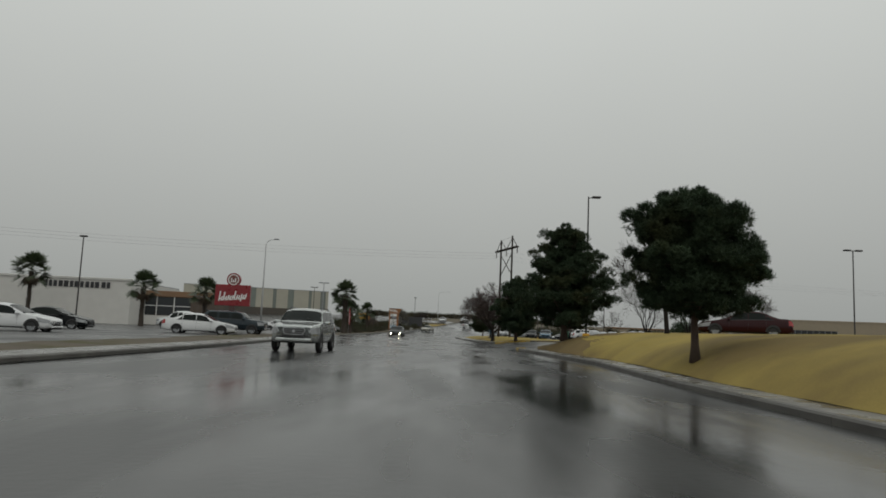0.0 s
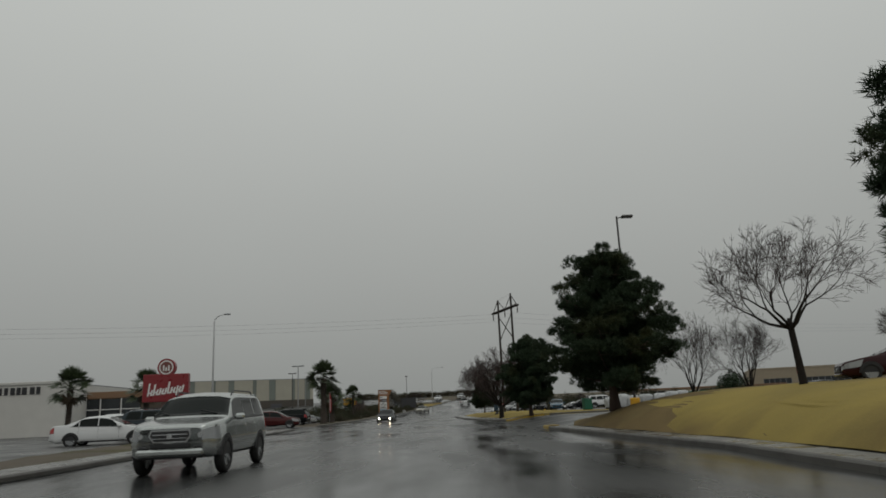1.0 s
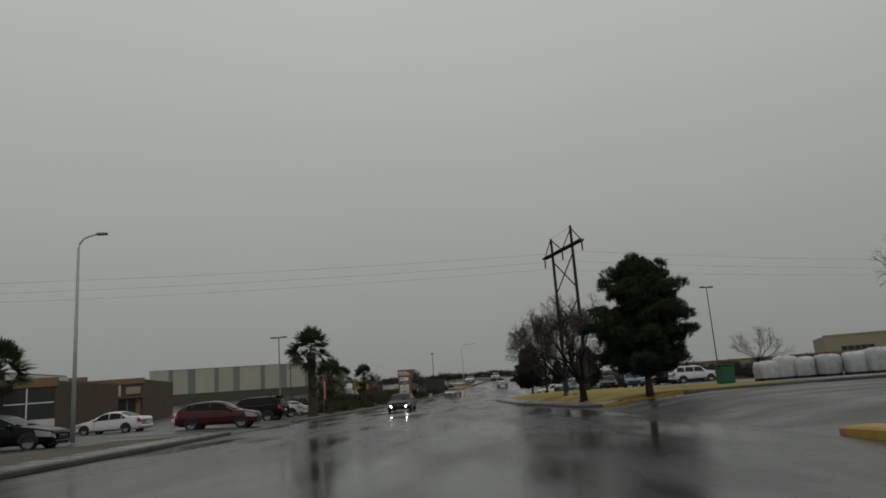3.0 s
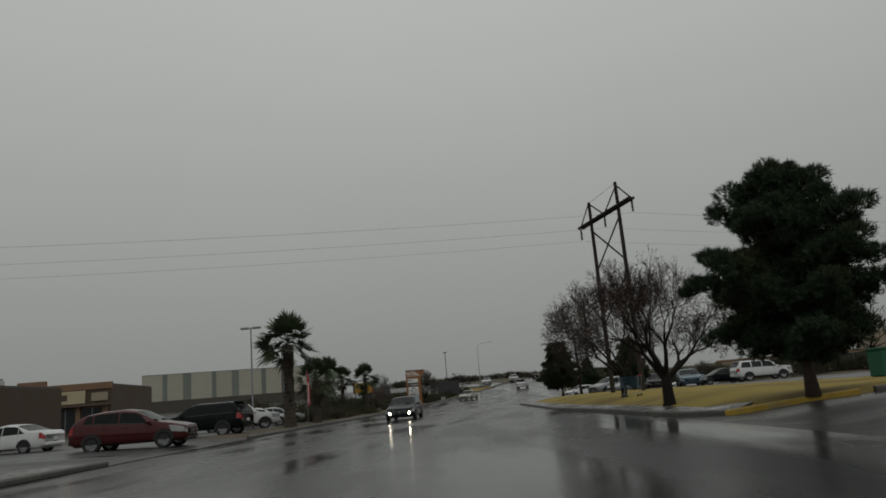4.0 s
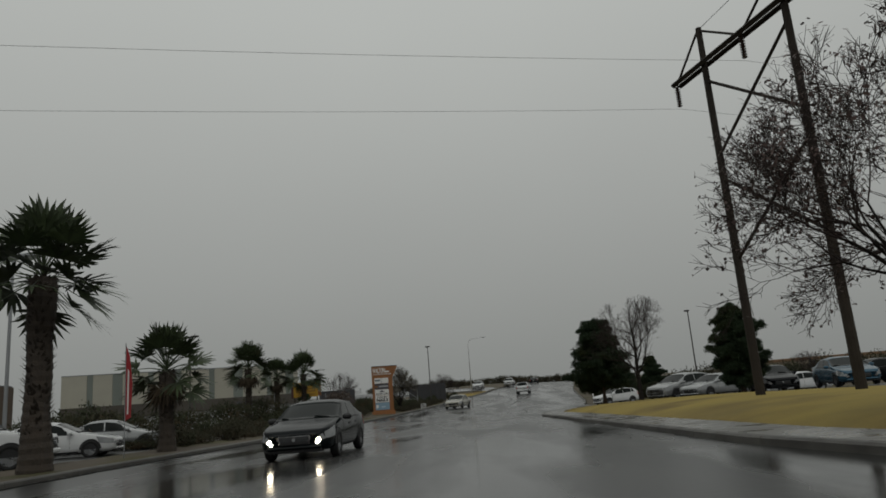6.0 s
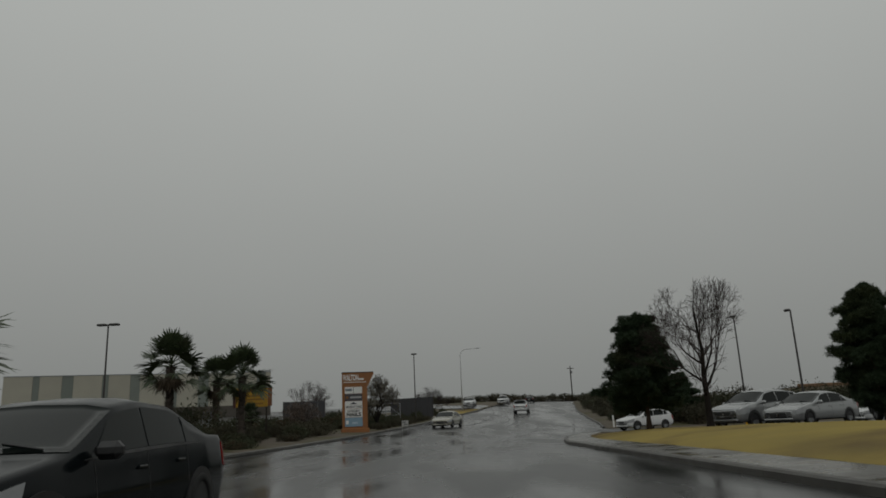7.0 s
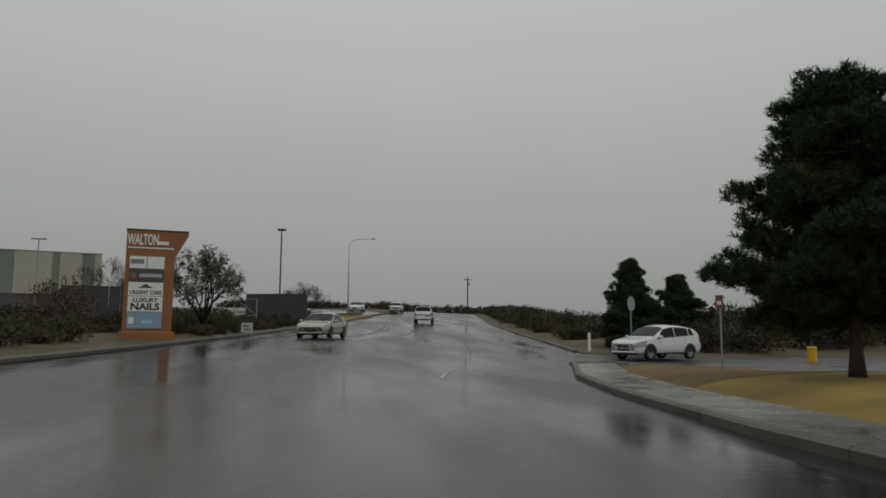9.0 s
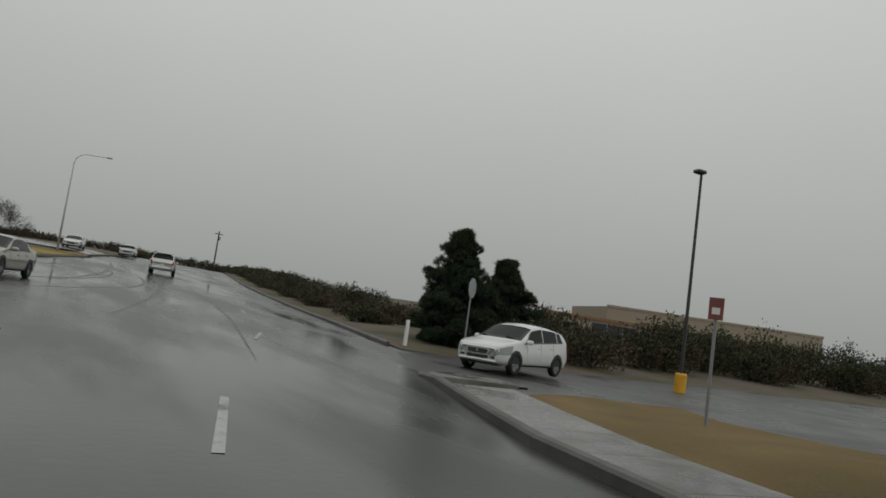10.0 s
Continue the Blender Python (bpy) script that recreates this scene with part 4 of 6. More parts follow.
box_lamp("dark lamp post on a round yellow footing", 10.5, 52.2, 11.0, (1,), 0.25, DARK_STEEL, 0.78, 0, base_mat=YELLOW, foot_r=0.25)
box_lamp("tall dark parking lot lamp post", 26.5, 118.0, 10.5, (1, -1), 0.2, DARK_STEEL, yaw=20)
box_lamp("dark lamp post behind parked cars", 19.0, 136.5, 6.9, (1,), 0.05, DARK_STEEL, yaw=180, head=0.3)
box_lamp("dark lamp post on a round yellow footing by the side street", 19.6, 147.0, 8.0, (1,), -0.3, DARK_STEEL, 0.56, 0, base_mat=YELLOW, foot_r=0.21, head=0.42)
box_lamp("tall dark parking lot lamp post", 36.6, 65.0, 9.7, (-1, 1), 0.2, DARK_STEEL)
box_lamp("dark lamp post in the parking lot", -30.8, 63.0, 7.9, (1,), -0.3, DARK_STEEL)
box_lamp("pale double-headed parking lot lamp post", -16.6, 102.5, 7.1, (1, -1), 0.1, STEEL)
box_lamp("dark double-headed parking lot lamp post", -24.5, 138.2, 8.3, (1, -1), 0.1, DARK_STEEL)
box_lamp("pale double-headed parking lot lamp post", -32.4, 193.0, 10.1, (1, -1), 0.1, STEEL)
box_lamp("dark lamp post with a square head", -6.45, 170.6, 8.55, (1,), -0.3, DARK_STEEL)
curved_lamp("tall galvanised street lamp with curved arm", -16.9, 70.3, 9.1, 0.8, 10)
curved_lamp("tall galvanised street lamp with curved arm", -1.2, 200.0, 11.7, 2.6, 0)

pole = thing("utility_pole", "distant wooden utility pole with short crossarm", "utility pole", 34.9, 324.4, land(34.9, 324.4))
part("post", MB().tube([(0, 0, -0.3), (0, 0, 12.4)], [0.22, 0.15], 10), WOOD_POLE, pole)
part("crossarm", MB().box(-1.1, 1.1, -0.07, 0.07, 11.5, 11.7, 0.02), WOOD_POLE, pole)
part("transformer", MB().tube([(0.35, 0, 10.0), (0.35, 0, 10.9)], 0.24, 10), STEEL, pole, "grey can transformer")


# ---- signs ----
def restaurant_sign(x, y):
    g = land(x, y)
    t = thing("pylon_sign", "red restaurant pylon sign with white script lettering", "sign", x, y, g, 4)
    z0, z1 = 2.38 - g, 4.12 - g
    part("post", MB().box(-0.22, 0.22, -0.2, 0.2, -0.1, z0, 0.02), mat("sign_post_brown", (0.07, 0.04, 0.035), rough=0.6), t)
    part("cabinet", MB().box(-1.42, 1.42, -0.22, 0.22, z0, z1, 0.03), RED_SIGN, t, "red sign cabinet")
    disc = MB()
    k = 28
    disc.add([(0.56 * math.cos(2 * math.pi * i / k), yy, z1 + 0.42 + 0.56 * math.sin(2 * math.pi * i / k)) for yy in (-0.2, 0.2) for i in range(k)],
             [tuple(range(k)), tuple(range(2 * k - 1, k - 1, -1))] + [(i, k + i, k + (i + 1) % k, (i + 1) % k) for i in range(k)])
    part("emblem_disc", disc, RED_SIGN, t, "round red emblem")
    for r, m_, yy in ((0.45, WHITE, -0.212), (0.37, mat("emblem_brown", (0.16, 0.05, 0.04), rough=0.5), -0.222)):
        d = MB().add([(r * math.cos(2 * math.pi * i / k), yy, z1 + 0.42 + r * math.sin(2 * math.pi * i / k)) for i in range(k)], [tuple(range(k))])
        part("emblem_ring", d, m_, t)
    for ex in (-0.16, 0.0, 0.16):
        part("emblem_bar", MB().box(ex - 0.05, ex + 0.05, -0.236, -0.2225, z1 + 0.2, z1 + (0.55 if ex else 0.42)), WHITE, t)
    # white script drawn as plain slanting strokes joined by a low wave
    zc = (z0 + z1) / 2 - 0.08
    for i in range(13):
        sx = -1.12 + i * 0.175
        sh = (0.66, 0.3, 0.58, 0.3, 0.34, 0.3, 0.32, 0.62, 0.32, 0.3, 0.5, 0.3, 0.36)[i]
        zb = zc + sx * 0.1 - (0.3 if i != 10 else 0.46)
        mb = MB().prism([(sx, zb), (sx + 0.095, zb), (sx + 0.2, zb + sh * 1.2), (sx + 0.09, zb + sh * 1.2)], -0.236, -0.221)
        part("script_stroke", mb, WHITE, t)
    wave = MB()
    for i in range(24):
        u0, u1 = -1.12 + i * 0.094, -1.12 + (i + 1) * 0.094
        w0, w1 = (zc + u * 0.1 - 0.24 + 0.1 * math.sin(u * 18) for u in (u0, u1))
        wave.prism([(u0, w0), (u1, w1), (u1, w1 + 0.085), (u0, w0 + 0.085)], -0.24, -0.2215)
    part("script_wave", wave, WHITE, t)
    return t


restaurant_sign(-17.0, 61.2)


def plaza_sign(x, y):
    g = land(x, y)
    t = thing("plaza_sign", "orange stucco plaza sign with tenant panels", "sign", x, y, g - 0.02, 14)
    h = 5.1 - g
    frame_ = MB().prism([(-1.0, 0), (0.86, 0), (0.86, h - 1.1), (1.38, h - 0.1), (1.34, h), (-1.0, h)], -0.3, 0.3)
    part("body", frame_, ORANGE, t, "orange stucco slab with a slanted top corner")
    part("plinth", MB().box(-1.12, 0.98, -0.4, 0.4, -0.1, 0.32, 0.03), ORANGE, t)
    part("cap", MB().box(-1.03, 1.37, -0.33, 0.33, h, h + 0.05, 0.01), DARK_STEEL, t)
    letters("WALTON", 0.62, WHITE, t, -0.37, -0.31, h - 0.4, 0.015, squeeze=0.43, label="white plaza name lettering", bold=0.018)
    part("lettering_bar", MB().box(0.18, 0.6, -0.32, -0.301, h - 0.57, h - 0.43), WHITE, t)
    part("underline", MB().box(-0.94, 0.8, -0.32, -0.301, h - 0.74, h - 0.69), WHITE, t)
    rows = [("white tenant panel", WHITE, 0.52), ("dark grey tenant panel", GREY_PANEL, 0.54), ("white tenant panel", WHITE, 0.57), ("white tenant panel", WHITE, 0.64), ("blue-grey tenant panel", STEEL_BLUE, 0.68)]
    z = h - 1.06
    for i, (n, m_, hh) in enumerate(rows):
        z -= hh
        p = part("tenant_panel", MB().box(-0.84, 0.47, -0.34, -0.29, z + 0.012, z + hh - 0.012, 0.006), m_, t, n)
        if i == 0:
            part("lettering_bar", MB().box(-0.8, -0.3, -0.348, -0.341, z + 0.2, z + 0.38), mat("blue_grey_print", (0.17, 0.2, 0.22), rough=0.5), p)
            part("divider", MB().box(-0.2, -0.17, -0.348, -0.341, z + 0.02, z + hh - 0.02), GREY_PANEL, p)
        if i == 1:
            part("lettering_bar", MB().box(-0.45, 0.4, -0.348, -0.341, z + 0.2, z + 0.34), mat("pale_print", (0.36, 0.36, 0.37), rough=0.5), p)
            part("lettering_bar", MB().box(-0.76, -0.58, -0.348, -0.341, z + 0.16, z + 0.36), ORANGE, p)
        if i == 2:
            part("emblem", MB().prism([(-0.5, z + 0.33), (0.12, z + 0.33), (-0.07, z + 0.42), (-0.19, z + 0.5), (-0.31, z + 0.42)], -0.348, -0.341), GREY_PANEL, p)
            letters("URGENT CARE", 0.22, INK, p, -0.185, -0.342, z + 0.14, 0.004, squeeze=0.82, bold=0.006)
        if i == 3:
            letters("LUXURY", 0.235, INK, p, -0.185, -0.342, z + 0.47, 0.004, squeeze=1.05, bold=0.007)
            letters("NAILS", 0.37, INK, p, -0.185, -0.342, z + 0.2, 0.006, squeeze=1.12, bold=0.014)
        if i == 4:
            part("emblem", MB().box(-0.78, -0.58, -0.348, -0.341, z + 0.2, z + 0.46), WHITE, p)
            part("lettering_bar", MB().box(-0.3, 0.1, -0.348, -0.341, z + 0.22, z + 0.34), mat("pale_blue_print", (0.4, 0.5, 0.58), rough=0.5), p)
    return t


plaza_sign(-9.65, 147.4)


def lease_banner(x, y):
    g = land(x, y)
    t = thing("lease_banner", "yellow for lease banner board on posts", "sign", x, y, g, 6)
    for px in (-0.9, 0.9):
        part("post", MB().box(px - 0.05, px + 0.05, -0.05, 0.05, -0.1, 3.0, 0.01), WOOD_POLE, t)
    part("board", MB().box(-0.98, 0.98, -0.1, -0.055, 1.88, 3.05, 0.01), YELLOW_BANNER, t, "yellow banner board")
    part("side_board", MB().box(0.985, 1.24, -0.1, -0.055, 1.92, 3.02, 0.01), mat("rust_board", (0.16, 0.06, 0.022), rough=0.7), t, "rust-brown side board")
    part("side_board", MB().box(-1.16, -0.985, -0.1, -0.055, 1.86, 3.08, 0.01), mat("maroon_board", (0.06, 0.022, 0.02), rough=0.7), t, "dark maroon side board")
    letters("FOR LEASE", 0.33, INK, t, 0, -0.101, 2.85, 0.006, squeeze=0.95, bold=0.008)
    for z, a, b in ((2.56, -0.6, 0.6), (2.34, -0.78, 0.78), (2.08, -0.7, 0.7)):
        part("lettering_bar", MB().box(a, b, -0.106, -0.101, z - 0.05, z + 0.05), mat("banner_print", (0.2, 0.1, 0.014), rough=0.6), t)


lease_banner(-14.75, 137.5)

stop = thing("stop_sign", "back of a stop sign on a thin post", "road sign", 12.3, 150.3, land(12.3, 150.3), 38)
part("post", MB().box(-0.03, 0.03, -0.02, 0.02, -0.2, 2.7, 0.004), STEEL, stop)
oct_ = [(0.38 * math.cos(radians(22.5 + 45 * i)), 2.36 + 0.38 * math.sin(radians(22.5 + 45 * i))) for i in range(8)]
part("plate", MB().prism(oct_, -0.035, -0.025), mat("sign_back", (0.34, 0.35, 0.36), rough=0.4, metal=0.5), stop, "grey octagonal plate seen from behind")

flag = thing("feather_flag", "red and white feather flag on a pole", "flag", -12.9, 103.0, land(-12.9, 103.0))
part("pole", MB().tube([(0, 0, 0), (0, 0, 3.75)], 0.015, 6), STEEL, flag)
part("cloth", MB().prism([(0.02, 1.2), (0.2, 1.3), (0.24, 2.4), (0.14, 3.3), (0.02, 3.65)], -0.008, 0.008), RED_FLAG, flag, "faded red cloth")
part("stripe", MB().prism([(0.07, 1.4), (0.12, 1.42), (0.13, 2.8), (0.08, 2.9)], -0.011, 0.011), WHITE, flag)
red_post = thing("lot_sign", "red rectangular sign on two posts in the lot", "sign", 23.1, 59.8, land(23.1, 59.8))
for px in (-0.16, 0.16):
    part("post", MB().tube([(px, 0, -0.1), (px, 0, 2.4)], 0.025, 6), STEEL, red_post)
part("plate", MB().box(-0.24, 0.24, -0.04, -0.026, 1.85, 2.4), mat("red_plate", (0.16, 0.03, 0.03), rough=0.5), red_post)
part("emblem", MB().box(-0.08, 0.08, -0.05, -0.041, 2.05, 2.25), WHITE, red_post)


notice = thing("notice_sign", "small red and white notice sign on a post", "sign", 9.66, 137.2, land(9.66, 137.2), -62)
part("post", MB().tube([(0, 0, -0.1), (0, 0, 2.3)], 0.03, 6), STEEL, notice)
# the plate's red is dulled and darkened, its shade put into the colour
part("plate", MB().box(-0.13, 0.13, -0.045, -0.032, 1.9, 2.3, 0.004), mat("shaded_red_plate", (0.2, 0.06, 0.055), rough=0.5), notice)
part("lettering_bar", MB().box(-0.07, 0.07, -0.05, -0.0455, 2.0, 2.12), WHITE, notice)
low_sign = thing("yard_sign", "small white yard sign in the planting", "sign", -6.2, 151.0, land(-6.2, 151.0), 8)
for px in (-0.22, 0.22):
    part("stake", MB().box(px - 0.015, px + 0.015, -0.015, 0.015, -0.1, 0.5), STEEL, low_sign)
part("plate", MB().box(-0.26, 0.26, -0.03, -0.016, 0.42, 0.86, 0.004), mat("weathered_white", (0.4, 0.4, 0.38), rough=0.6, vary=0.2), low_sign)
part("lettering_bar", MB().box(-0.2, 0.08, -0.035, -0.0305, 0.66, 0.78), mat("grey_print", (0.16, 0.16, 0.16), rough=0.6), low_sign)
part("lettering_bar", MB().box(-0.12, 0.2, -0.035, -0.0305, 0.5, 0.6), mat("grey_print", (0.16, 0.16, 0.16), rough=0.6), low_sign)
post_ = thing("marker_post", "short white marker post at the corner", "post", 10.6, 151.6, land(10.6, 151.6))
part("shaft", MB().box(-0.06, 0.06, -0.06, 0.06, -0.1, 0.85, 0.015), WHITE, post_)


# ---- buildings ----
def panel_hall(x0, y0, x1, y1, zb, zt, depth):
    """Long tilt-up hall with alternating cream and grey-green panels."""
    ln = math.hypot(x1 - x0, y1 - y0)
    t = thing("warehouse", "long cream tilt-up store with grey-green bands", "building", x0, y0, zb, math.degrees(math.atan2(y1 - y0, x1 - x0)))
    h = zt - zb
    part("body", MB().box(0, ln, 0.2, depth, -1.0, h - 0.3), PANEL_CREAM, t)
    part("roof", MB().box(0.1, ln - 0.1, 0.3, depth - 0.1, h - 0.3, h - 0.1), GREY_PANEL, t)
    part("coping", MB().box(-0.1, ln + 0.1, -0.06, 0.3, h, h + 0.14, 0.03), STEEL, t)
    rng = random.Random(4)
    x = 0.0
    k = 0
    while x < ln - 0.5:
        w = (4.6, 1.1, 3.4, 1.9, 5.0, 1.0, 3.0, 1.4)[k % 8] * rng.uniform(0.85, 1.15)
        w = min(w, ln - x)
        green = k % 2 == 1
        part("wall_panel", MB().box(x + 0.012, x + w - 0.012, 0.04 if green else 0.0, 0.2, -1.0, h, 0.012), PANEL_GREEN if green else PANEL_CREAM, t)
        x += w
        k += 1
    part("base_wall", MB().box(-0.05, ln + 0.05, -0.09, -0.035, -1.0, 3.1, 0.02), mat("dark_base_wall", (0.075, 0.066, 0.055), rough=0.85, vary=0.25, scale=0.4, bump=0.2), t, "dark brown base course")
    part("loading_door", MB().box(ln * 0.72, ln * 0.72 + 3.0, -0.13, -0.092, -0.6, 2.2), GREY_PANEL, t)


panel_hall(-75, 207, -35.4, 221.5, 2.6, 11.4, 30)


def shop(label, x0, y0, w, depth, h, rz, wall, windows, band=None, sign_bars=0, parapet=0.5):
    g = land(x0, y0)
    t = thing("shop_building", label, "building", x0, y0, g, rz)
    part("wall", MB().box(0, w, 0, depth, -0.3, h, 0.02), wall, t)
    part("parapet", MB().box(-0.12, w + 0.12, -0.12, 0.25, h, h + parapet, 0.03), band or wall, t)
    part("roof", MB().box(0.1, w - 0.1, 0.25, depth - 0.1, h, h + 0.12), GREY_PANEL, t)
    for a, b, z0, z1 in windows:
        f = part("window", MB().box(a, b, -0.03, 0.0, z0, z1), WINDOW, t, "dark shop window")
        n = max(1, int((b - a) / 1.6))
        for i in range(n + 1):
            q = a + (b - a) * i / n
            part("window_frame", MB().box(q - 0.04, q + 0.04, -0.06, -0.031, z0, z1), STEEL, f)
        part("window_sill", MB().box(a - 0.05, b + 0.05, -0.09, -0.031, z0 - 0.08, z0), STEEL, f)
    rng = random.Random(int(w * 7))
    q = w - 10.6
    for i in range(sign_bars):
        ww = rng.uniform(0.32, 0.55)
        part("sign_letter", MB().box(q, q + ww, -0.1, -0.005, h - 1.0, h - 0.25, 0.02), INK, t, "dark raised sign letter")
        q += ww + rng.uniform(0.12, 0.3)
    return t


shop("long white stucco shop with dark sign letters", -70.0, 88.5, 31.5, 20, 5.3, 4, STUCCO_WHITE, [(4, 7, 0.6, 2.6)], STUCCO_WHITE, 13, 0.3)
SHOP_WALL = mat("dark_brown_stucco", (0.085, 0.060, 0.042), rough=0.85, vary=0.15, scale=0.8, bump=0.2)
FASCIA = mat("cream_fascia", (0.42, 0.36, 0.235), rough=0.6, vary=0.08, scale=1.0, bump=0.05)


def glass_shop(x0, y0, w, rz):
    """A shop front of tall dark panes in white frames over a white base, under a flat tan parapet."""
    g = land(x0, y0)
    t = thing("shop_building", "brown shop with tall dark panes in white frames", "building", x0, y0, g, rz)
    part("wall", MB().box(0, w, 0, 12, -0.3, 4.1, 0.02), SHOP_WALL, t)
    part("parapet", MB().box(-0.12, w + 0.12, -0.14, 0.25, 3.75, 4.5, 0.03), STUCCO_BROWN, t)
    part("roof", MB().box(0.1, w - 0.1, 0.25, 11.9, 4.1, 4.22), GREY_PANEL, t)
    part("base_band", MB().box(0.0, w, -0.1, -0.004, 0.0, 1.25, 0.02), STUCCO_WHITE, t, "white base wall")
    n = 4
    for i in range(n):
        a, b = w * i / n + 0.1, w * (i + 1) / n - 0.1
        f = part("window", MB().box(a, b, -0.05, -0.004, 1.32, 3.68), WINDOW, t, "dark shop window")
        part("window_frame", MB().box(a - 0.12, a - 0.02, -0.09, -0.004, 1.26, 3.74, 0.01), WHITE, f)
        part("transom", MB().box(a, b, -0.08, -0.051, 2.5, 2.58), WHITE, f)
    return t


def fascia_shop(x0, y0, w, rz):
    """A row of shops: brown wall, tan parapet with a gable and a raised block, cream sign panels over dark shop fronts."""
    g = land(x0, y0)
    t = thing("shop_building", "brown stucco shop row with cream sign panels and a tan gable", "building", x0, y0, g, rz)
    part("wall", MB().box(0, w, 0, 14, -0.3, 5.2, 0.02), SHOP_WALL, t)
    part("parapet", MB().box(-0.1, w + 0.1, -0.16, 0.25, 4.75, 5.5, 0.04), STUCCO_BROWN, t)
    part("roof", MB().box(0.1, w - 0.1, 0.25, 13.9, 5.2, 5.32), GREY_PANEL, t)
    part("gable", MB().prism([(w * .22, 5.5), (w * .4, 5.5), (w * .31, 6.35)], -0.2, 0.4), STUCCO_TAN, t, "low tan gable")
    part("raised_block", MB().box(w * .52, w * .66, -0.22, 0.5, 4.9, 6.05, 0.04), STUCCO_BROWN, t)
    for a, b, m_ in ((.2, .5, FASCIA), (.62, .87, FASCIA)):
        p = part("sign_panel", MB().box(w * a, w * b, -0.28, -0.165, 3.3, 4.7, 0.03), m_, t, "cream sign panel")
        c = w * (a + b) / 2
        part("emblem", MB().box(c - 0.9, c + 0.7, -0.31, -0.281, 3.7, 4.35, 0.2), SHOP_WALL, p, "dark oval emblem")
    part("side_sign", MB().box(w * .9, w * .985, -0.2, -0.165, 3.5, 4.4, 0.03), STUCCO_TAN, t)
    for i in range(7):
        a, b = w * (.03 + i * .137), w * (.03 + i * .137 + .105)
        f = part("window", MB().box(a, b, -0.03, -0.004, 0.3, 2.8), WINDOW, t, "dark shop window")
        part("window_frame", MB().box((a + b) / 2 - 0.04, (a + b) / 2 + 0.04, -0.06, -0.031, 0.3, 2.8), STEEL, f)
        part("pillar", MB().box(b + 0.05, b + 0.55, -0.3, -0.004, -0.2, 3.2, 0.03), STUCCO_BROWN, t)
    part("awning", MB().box(0, w, -0.9, -0.17, 2.95, 3.2, 0.04), SHOP_WALL, t)
    return t


glass_shop(-42.0, 96.0, 9.0, 4)
fascia_shop(-62.0, 128.0, 20.6, 8)
shop("tan stucco building far beyond the lots", 98.0, 240.0, 50, 20, 5.2, -18, STUCCO_TAN, [(4, 12, 0.8, 2.4), (16, 30, 0.8, 2.4)], STUCCO_TAN, 0, 0.5)


shop("low tan building behind dark brush", 42.0, 186.0, 40, 14, 2.2, -4, STUCCO_TAN, [(6, 12, 0.8, 2.0), (20, 32, 0.8, 2.0)], STUCCO_BROWN, 0, 0.4)


def screen_wall(label, x, y, w, h, rz):
    t = thing("screen_wall", label, "screen wall", x, y, land(x, y) - 0.05, rz)
    n = max(2, int(w / 0.62))
    for i in range(n):
        part("panel", MB().box(-w / 2 + i * w / n + 0.01, -w / 2 + (i + 1) * w / n - 0.01, -0.04, 0.04, 0.05, h, 0.012), SCREEN, t)
    for px in (-w / 2, 0, w / 2):
        part("post", MB().box(px - 0.06, px + 0.06, 0.045, 0.15, 0, h + 0.05, 0.01), DARK_STEEL, t)


screen_wall("dark screen wall round a bin store", -7.3, 177.0, 5.3, 2.4, -20)
screen_wall("dark screen wall behind the roadside planting", -17.1, 164.0, 4.0, 2.4, 12)


gate = thing("pipe_gate", "grey steel pipe gate with a diagonal brace", "gate", -11.4, 171.5, land(-11.4, 171.5), 8)
for px in (0, 1.6, 3.2):
    part("post", MB().tube([(px, 0, -0.1), (px, 0, 1.95 - px * 0.06)], 0.035, 8), STEEL, gate)
for a_, b_ in (((0, 0, 1.9), (3.2, 0, 1.72)), ((0, 0, 0.5), (3.2, 0, 0.5)), ((1.6, 0, 1.8), (3.2, 0, 0.5)), ((1.6, 0, 1.8), (0, 0, 0.5))):
    part("rail", MB().tube([a_, b_], 0.022, 6), STEEL, gate)


# ---- loose things in the lawn-side lot ----
def mesh_fence(pts, h):
    x, y = pts[0]
    t = thing("mesh_fence", "green mesh construction fence on the lot", "fence", x, y, land(x, y))
    z0 = land(x, y)
    for (a, b), (c, d) in zip(pts, pts[1:]):
        za, zb = land(a, b) - z0, land(c, d) - z0
        n = 6
        vs = []
        for i in range(n + 1):
            u = i / n
            px, py, pz = a + (c - a) * u - x, b + (d - b) * u - y, za + (zb - za) * u
            w = 0.06 * math.sin(i * 2.1 + a)
            vs += [(px + w, py - 0.006, pz + 0.03), (px + w, py - 0.006, pz + h - 0.05 * (i % 2)), (px + w, py + 0.006, pz + h - 0.05 * (i % 2)), (px + w, py + 0.006, pz + 0.03)]
        fs = [(i * 4 + k, i * 4 + 4 + k, i * 4 + 4 + (k + 1) % 4, i * 4 + (k + 1) % 4) for i in range(n) for k in range(4)]
        part("mesh_panel", MB().add(vs, fs), GREEN_MESH, t)
        part("post", MB().tube([(a - x, b - y + 0.04, za), (a - x, b - y + 0.04, za + h + 0.08)], 0.03, 6), STEEL, t)


